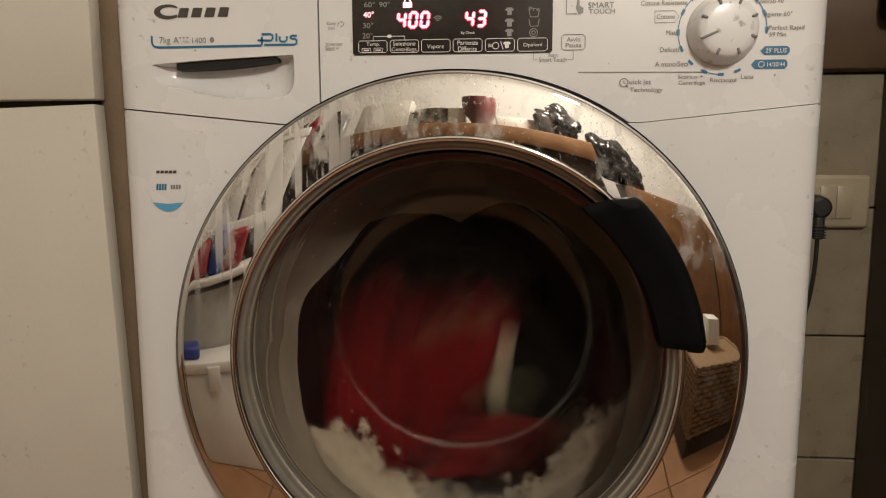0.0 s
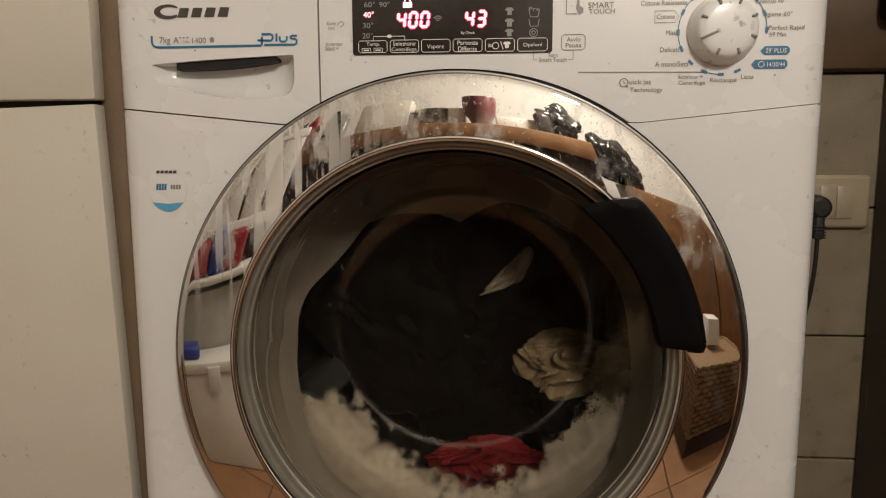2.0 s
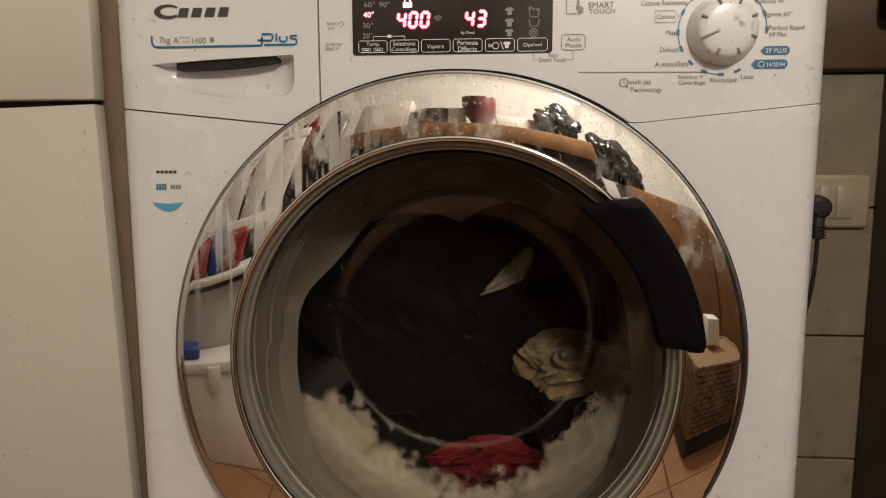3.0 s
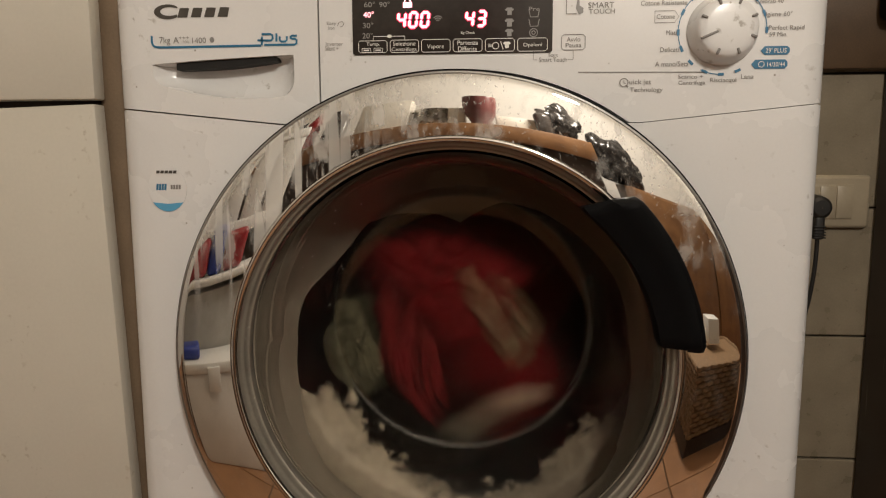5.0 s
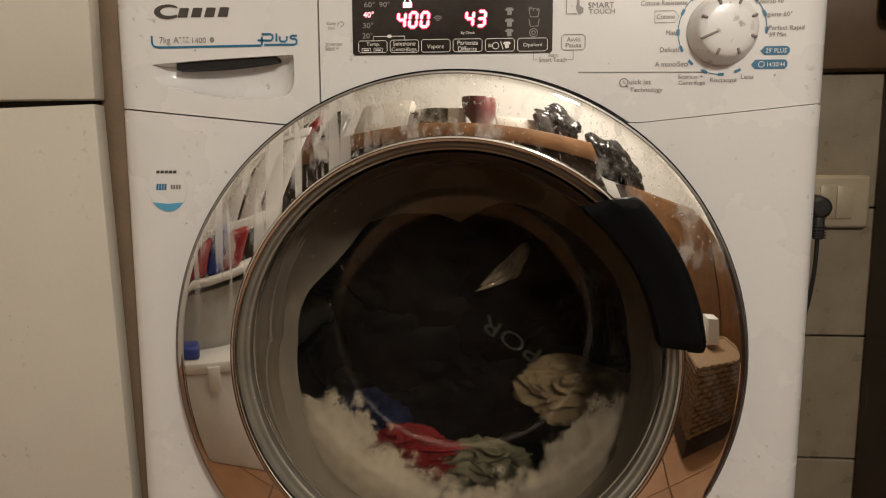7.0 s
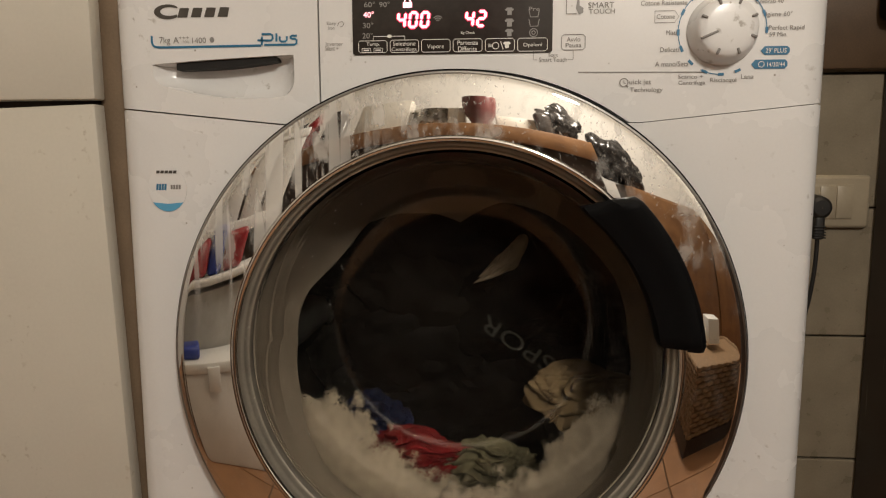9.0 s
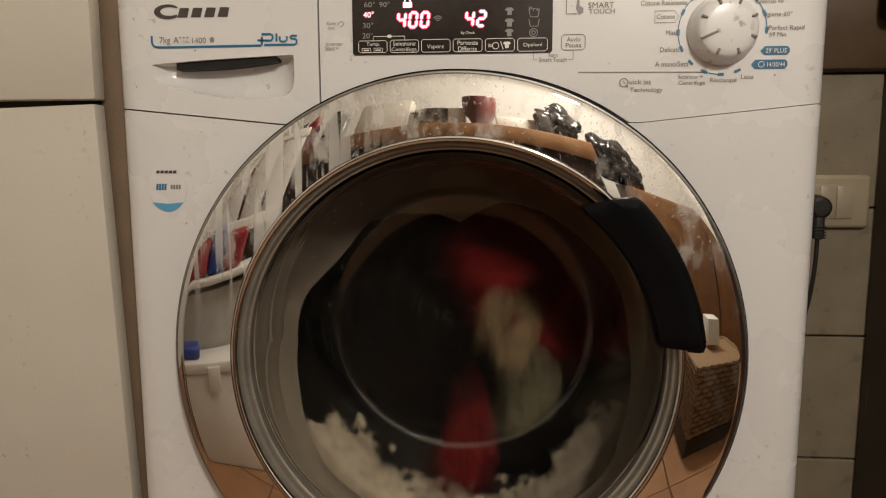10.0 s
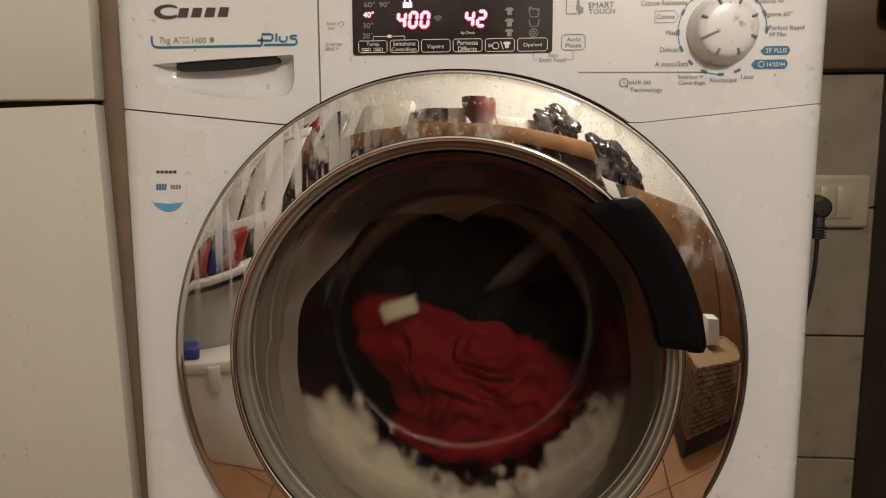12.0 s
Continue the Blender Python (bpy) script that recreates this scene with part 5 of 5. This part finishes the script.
    red_towel_rows = [
        (0, 0.009, 0.16, -0.151), (0.1, 0.109, 0.16, -0.135), (0.2, 0.068, 0.16, -0.058), (0.3, -0.061, 0.34, 0.015), (0.4, 0.115, 0.16, -0.102),
        (0.5, -0.004, 0.16, -0.138), (0.6, -0.018, 0.34, 0.063), (0.7, 0.024, 0.16, -0.053), (0.8, -0.035, 0.34, 0.012), (0.9, -0.035, 0.34, 0.012),
        (1, -0.072, 0.16, -0.11), (1.1, 0.134, 0.16, -0.115), (1.2, 0.04, 0.16, -0.091), (1.3, -0.016, 0.16, -0.186), (1.4, 0.075, 0.16, -0.071),
        (1.5, 0.009, 0.16, -0.165), (1.6, 0.051, 0.16, -0.137), (1.7, 0.05, 0.16, -0.143), (1.8, 0.030, 0.16, -0.172), (3.2, 0.030, 0.16, -0.172),
        (4.5, 0.030, 0.16, -0.172), (4.6, 0.016, 0.16, -0.164), (4.7, -0.042, 0.16, -0.173), (4.8, 0.005, 0.34, 0.084), (5, -0.062, 0.16, -0.042),
        (5.1, -0.04, 0.16, -0.127), (5.2, -0.081, 0.16, -0.188), (5.3, 0.016, 0.16, -0.151), (5.4, -0.029, 0.34, 0.071), (5.5, 0.07, 0.16, 0.018),
        (5.6, -0.062, 0.34, -0.031), (5.7, -0.062, 0.34, -0.031), (5.8, 0.039, 0.16, -0.137), (5.9, -0.126, 0.16, -0.142), (6, -0.079, 0.16, -0),
        (6.1, 0.027, 0.34, -0.02), (6.2, 0.027, 0.34, -0.02), (6.3, 0.034, 0.16, -0.117), (6.4, -0.08, 0.16, -0.147), (6.5, 0.028, 0.34, 0.068),
        (6.6, -0.016, 0.16, -0.186), (6.7, -0.107, 0.16, -0.129), (6.8, -0.066, 0.16, -0.160), (7.2, -0.064, 0.16, -0.163),
        (9.5, -0.064, 0.16, -0.163), (9.6, -0.055, 0.16, -0.153), (9.7, 0.009, 0.16, -0.171), (9.8, -0.026, 0.34, 0.083), (9.9, -0.026, 0.34, 0.083),
        (10, 0.003, 0.16, -0.178), (10.1, -0.105, 0.16, -0.082), (10.2, -0.042, 0.16, -0.153), (10.3, 0.124, 0.16, -0.113),
        (10.4, 0.046, 0.16, -0.059), (10.5, -0.048, 0.34, 0.015), (10.6, -0.08, 0.16, -0.134), (10.7, 0.131, 0.16, -0.07),
        (10.8, -0.099, 0.34, 0.022), (10.9, 0.046, 0.16, -0.065), (11, -0.016, 0.16, -0.179), (11.1, -0.119, 0.16, -0.151),
        (11.2, 0.109, 0.16, -0.125), (11.3, -0.085, 0.34, 0.055), (11.4, -0.016, 0.16, -0.179), (11.5, 0.127, 0.16, -0.081),
        (11.6, -0.08, 0.16, -0.147), (11.7, -0.026, 0.16, -0.132), (11.8, 0.133, 0.16, -0.071), (11.9, 0.047, 0.2, -0.105), (12, 0.067, 0.2, -0.091),
    ]
    beige_cloth_rows = [
        (0, -0.005, 0.21, -0.033), (0.1, 0.052, 0.156, 0.064), (0.2, -0.051, 0.156, 0.001), (0.3, 0.016, 0.156, -0.15), (0.4, 0.014, 0.156, 0.018),
        (0.5, -0.009, 0.156, -0.106), (0.6, 0.056, 0.156, 0.046), (0.7, -0.039, 0.156, -0.047), (0.8, 0.004, 0.34, 0.008), (0.9, 0.035, 0.156, 0.019),
        (1, -0.006, 0.156, -0.121), (1.1, 0.059, 0.156, 0.038), (1.2, -0.056, 0.34, -0.043), (1.3, 0.106, 0.156, -0.027), (1.4, -0.083, 0.34, -0.004),
        (1.5, 0.01, 0.156, -0.048), (1.6, -0.026, 0.34, 0.009), (1.7, 0.076, 0.156, -0.04), (1.8, 0.115, 0.156, -0.052), (3.2, 0.115, 0.156, -0.052),
        (4.5, 0.115, 0.156, -0.052), (4.6, 0.099, 0.156, 0.004), (4.7, -0.079, 0.34, -0.022), (4.8, -0.079, 0.34, -0.022),
        (4.9, -0.079, 0.34, -0.022), (5, 0.047, 0.156, 0.003), (5.1, -0.056, 0.156, 0.046), (5.2, 0.014, 0.34, -0.048), (5.3, -0.118, 0.156, -0.012),
        (5.4, -0.114, 0.156, -0.069), (5.5, 0.016, 0.30, -0.098), (5.6, 0.066, 0.156, 0.003), (5.7, -0.06, 0.34, -0.022),
        (5.8, -0.006, 0.156, -0.054), (5.9, -0.017, 0.34, 0.013), (6, -0.095, 0.156, -0.052), (6.1, 0.015, 0.156, 0.027), (6.2, -0.029, 0.34, -0.036),
        (6.3, -0.029, 0.34, -0.036), (6.4, -0.029, 0.34, -0.036), (6.5, -0.029, 0.34, -0.036), (6.6, -0.106, 0.156, -0.065),
        (6.7, -0.065, 0.156, 0.028), (6.8, 0.107, 0.156, -0.096), (6.9, 0.110, 0.156, -0.078), (7.2, 0.127, 0.152, -0.086), (9.5, 0.127, 0.152, -0.086),
        (9.6, 0.113, 0.156, -0.077), (9.7, 0.03, 0.156, -0.027), (9.8, 0.078, 0.156, -0.072), (9.9, -0.004, 0.156, -0.106), (10, 0.053, 0.156, 0.006),
        (10.1, 0.057, 0.156, -0.067), (10.2, 0.121, 0.156, -0.021), (10.3, -0.093, 0.34, -0.008), (10.4, 0.107, 0.156, -0.097),
        (10.5, 0.049, 0.156, -0.072), (10.6, 0.062, 0.156, -0.146), (10.7, 0.067, 0.156, -0.065), (10.8, 0.106, 0.156, -0.046),
        (10.9, 0.073, 0.156, 0.062), (11, 0.06, 0.156, -0.009), (11.1, 0.047, 0.156, -0.123), (11.2, -0.048, 0.34, 0.054),
        (11.3, 0.028, 0.156, -0.149), (11.4, 0.13, 0.156, -0.07), (11.5, -0.098, 0.34, 0.022), (11.6, -0.098, 0.34, 0.022),
        (11.7, -0.098, 0.34, 0.022), (11.8, -0.098, 0.34, 0.022), (11.9, -0.098, 0.34, 0.022), (12, -0.098, 0.34, 0.022),
    ]
    pale_towel_rows = [
        (0, 0.04, 0.26, -0.096), (0.1, 0.05, 0.155, -0.141), (0.2, -0.136, 0.155, -0.061), (0.3, 0.061, 0.34, 0.017), (0.4, 0.109, 0.155, -0.152),
        (0.5, 0.065, 0.155, -0.115), (0.6, 0.084, 0.155, -0.07), (0.7, 0.106, 0.155, -0.085), (0.8, 0.139, 0.155, -0.029),
        (0.9, -0.085, 0.155, -0.097), (1, 0.078, 0.155, -0.153), (1.1, -0.067, 0.34, 0.072), (1.2, -0.06, 0.155, -0.053),
        (1.3, -0.117, 0.155, -0.087), (1.4, -0.081, 0.155, -0.073), (1.5, 0.132, 0.155, -0.093), (1.6, -0.099, 0.34, 0.036),
        (1.7, -0.099, 0.34, 0.036), (1.8, -0.099, 0.34, 0.036), (3.2, -0.099, 0.34, 0.036), (4.5, -0.099, 0.34, 0.036), (4.6, -0.099, 0.34, 0.036),
        (4.7, -0.078, 0.155, 0.023), (4.8, -0.047, 0.155, -0.002), (4.9, -0.111, 0.155, -0.003), (5, -0.127, 0.155, -0.041),
        (5.1, 0.056, 0.34, 0.005), (5.2, -0.153, 0.155, -0.016), (5.3, 0.076, 0.155, 0), (5.4, 0.022, 0.155, -0.118), (5.5, -0.103, 0.155, 0.01),
        (5.6, -0.041, 0.155, -0.023), (5.7, -0.123, 0.155, -0.12), (5.8, -0.127, 0.155, -0.043), (5.9, -0.012, 0.155, -0.107),
        (6, -0.136, 0.155, -0.144), (6.1, -0.074, 0.155, -0.028), (6.2, -0.131, 0.155, -0.123), (6.3, -0.132, 0.155, -0.047),
        (6.4, 0.014, 0.155, -0.124), (6.5, -0.11, 0.155, -0.054), (6.6, 0.012, 0.155, -0.124), (6.7, -0.016, 0.155, -0.15),
        (6.8, 0.016, 0.155, -0.172), (7.2, 0.026, 0.155, -0.172), (9.5, 0.026, 0.155, -0.172), (9.6, 0.022, 0.155, -0.168),
        (9.7, -0.127, 0.155, -0.024), (9.8, 0.056, 0.34, -0.006), (9.9, 0.057, 0.155, 0.04), (10, 0.071, 0.155, -0.09), (10.1, -0.043, 0.155, -0.055),
        (10.2, 0.006, 0.34, 0.013), (10.3, 0.006, 0.34, 0.013), (10.4, 0.006, 0.34, 0.013), (10.5, 0.006, 0.34, 0.013), (10.6, 0.006, 0.34, 0.013),
        (10.7, 0.006, 0.34, 0.013), (10.8, 0.14, 0.155, -0.138), (10.9, 0.031, 0.155, -0.118), (11, -0.038, 0.34, 0.051),
        (11.1, 0.132, 0.155, -0.113), (11.2, 0.126, 0.155, -0.087), (11.3, 0.139, 0.155, -0.113), (11.4, -0.104, 0.155, -0.081),
        (11.5, 0.145, 0.155, -0.125), (11.6, 0.144, 0.155, -0.08), (11.7, -0.107, 0.34, 0.028), (11.8, -0.107, 0.34, 0.028),
        (11.9, -0.107, 0.34, 0.028), (12, -0.107, 0.34, 0.028),
    ]
    blue_cloth_rows = [
        (0, -0.02, 0.34, -0.02), (0.7, -0.02, 0.34, -0.02), (0.8, -0.042, 0.165, -0.1), (0.9, 0.005, 0.34, 0.04), (1.2, 0.005, 0.34, 0.04),
        (1.3, -0.039, 0.165, -0.123), (1.4, 0.003, 0.34, 0.054), (1.8, 0.003, 0.34, 0.054), (3.2, 0.003, 0.34, 0.054), (6.7, 0.003, 0.34, 0.054),
        (6.8, -0.12, 0.185, -0.115), (6.9, -0.115, 0.185, -0.132), (9.5, -0.112, 0.185, -0.134), (9.6, -0.107, 0.180, -0.127), (9.7, 0.044, 0.34, 0.056),
        (10.1, 0.044, 0.34, 0.056), (10.2, -0.086, 0.165, -0.059), (10.3, 0.032, 0.34, 0.015), (10.6, 0.032, 0.34, 0.015),
        (10.7, -0.024, 0.165, -0.055), (10.8, -0.006, 0.34, 0.013), (11.1, -0.006, 0.34, 0.013), (11.2, -0.048, 0.165, -0.092),
        (11.3, 0.009, 0.34, 0.035), (11.4, 0.009, 0.34, 0.035), (11.5, -0.09, 0.165, -0.049), (11.6, 0.034, 0.34, 0.009), (11.7, 0.03, 0.165, -0.056),
        (11.8, -0.088, 0.165, -0.156), (11.9, 0.033, 0.34, 0.074), (12, 0.033, 0.34, 0.074),
    ]
    # comes forward at each stop, where it paints the lit fold
    strap_highlight_rows = [
        (0, -0.02, 0.34, -0.02), (1.6, -0.02, 0.34, -0.02), (1.7, -0.02, 0.34, -0.02), (1.8, 0.043, 0.2, 0.035), (3.2, 0.043, 0.2, 0.035),
        (4.5, 0.043, 0.2, 0.035), (4.6, -0.046, 0.34, -0.041), (4.7, -0.046, 0.34, -0.041), (6.7, -0.046, 0.34, -0.041), (6.8, 0.039, 0.2, 0.039),
        (9.5, 0.036, 0.2, 0.052), (9.6, -0.042, 0.34, -0.051), (10.6, -0.042, 0.34, -0.051), (10.7, -0.077, 0.15, 0.005), (10.8, 0.026, 0.34, -0.023),
        (11.1, 0.026, 0.34, -0.023), (11.2, -0.065, 0.15, 0.015), (11.3, 0.019, 0.34, -0.029), (11.6, 0.019, 0.34, -0.029),
        (11.7, -0.034, 0.15, 0.012), (11.8, 0, 0.34, -0.027), (11.9, 0, 0.34, -0.027), (12, 0.055, 0.2, 0.048),
    ]

    for g, rows, rest, share in ((red_shirt, red_shirt_rows, 12.0, 0.55), (red_towel, red_towel_rows, 2.5, 0.5), (beige_cloth, beige_cloth_rows, 2.5, 0.6),
                                 (pale_towel, pale_towel_rows, 9.0, 0.5), (blue_cloth, blue_cloth_rows, 9.0, 0.5), (strap_highlight, strap_highlight_rows, 2.5, 0.0)):
        keyed = []
        between = angle[9.0] - angle[2.5]
        if share:
            share = round(between * share / 180) * 180 / between
        for t in steps:
            x, y, z = at_time(rows, t)
            spin = (angle[t] - angle[rest]) * share
            keyed.append((t, pose(x, y, Z0 + z, 0, spin, 0)))
        walk(g, keyed)

    # foam: swept down and back while the drum turns, settling against the glass when it stops
    for ob, low, deep, sway in ((foam_left, 0.026, 0.004, 3), (foam_right, 0.040, 0.050, -3), (foam_low, 0.034, 0.050, 2)):
        keyed = []
        for t in steps:
            w = min(1, abs(speed(t)) / 600)
            side = 1 if speed(t) >= 0 else -1
            drop = low * w * (1 if side > 0 or ob is not foam_left else 0.4)
            keyed.append((t, pose(0, deep * w, Z0 - drop, 0, w * (sway * math.sin(t * 9) + side * -3), 0)))
        walk(ob, keyed)

    # the minutes change from 43 to 42: one bar of the last digit jumps across
    bar = ones_digit["c"]
    a, b = Matrix.Translation(bar.location), Matrix.Translation((bar.location.x - 0.0057, bar.location.y, bar.location.z))
    walk(bar, [(0.0, a), (7.9, a), (8.0, b), (12.0, b)])


motions()
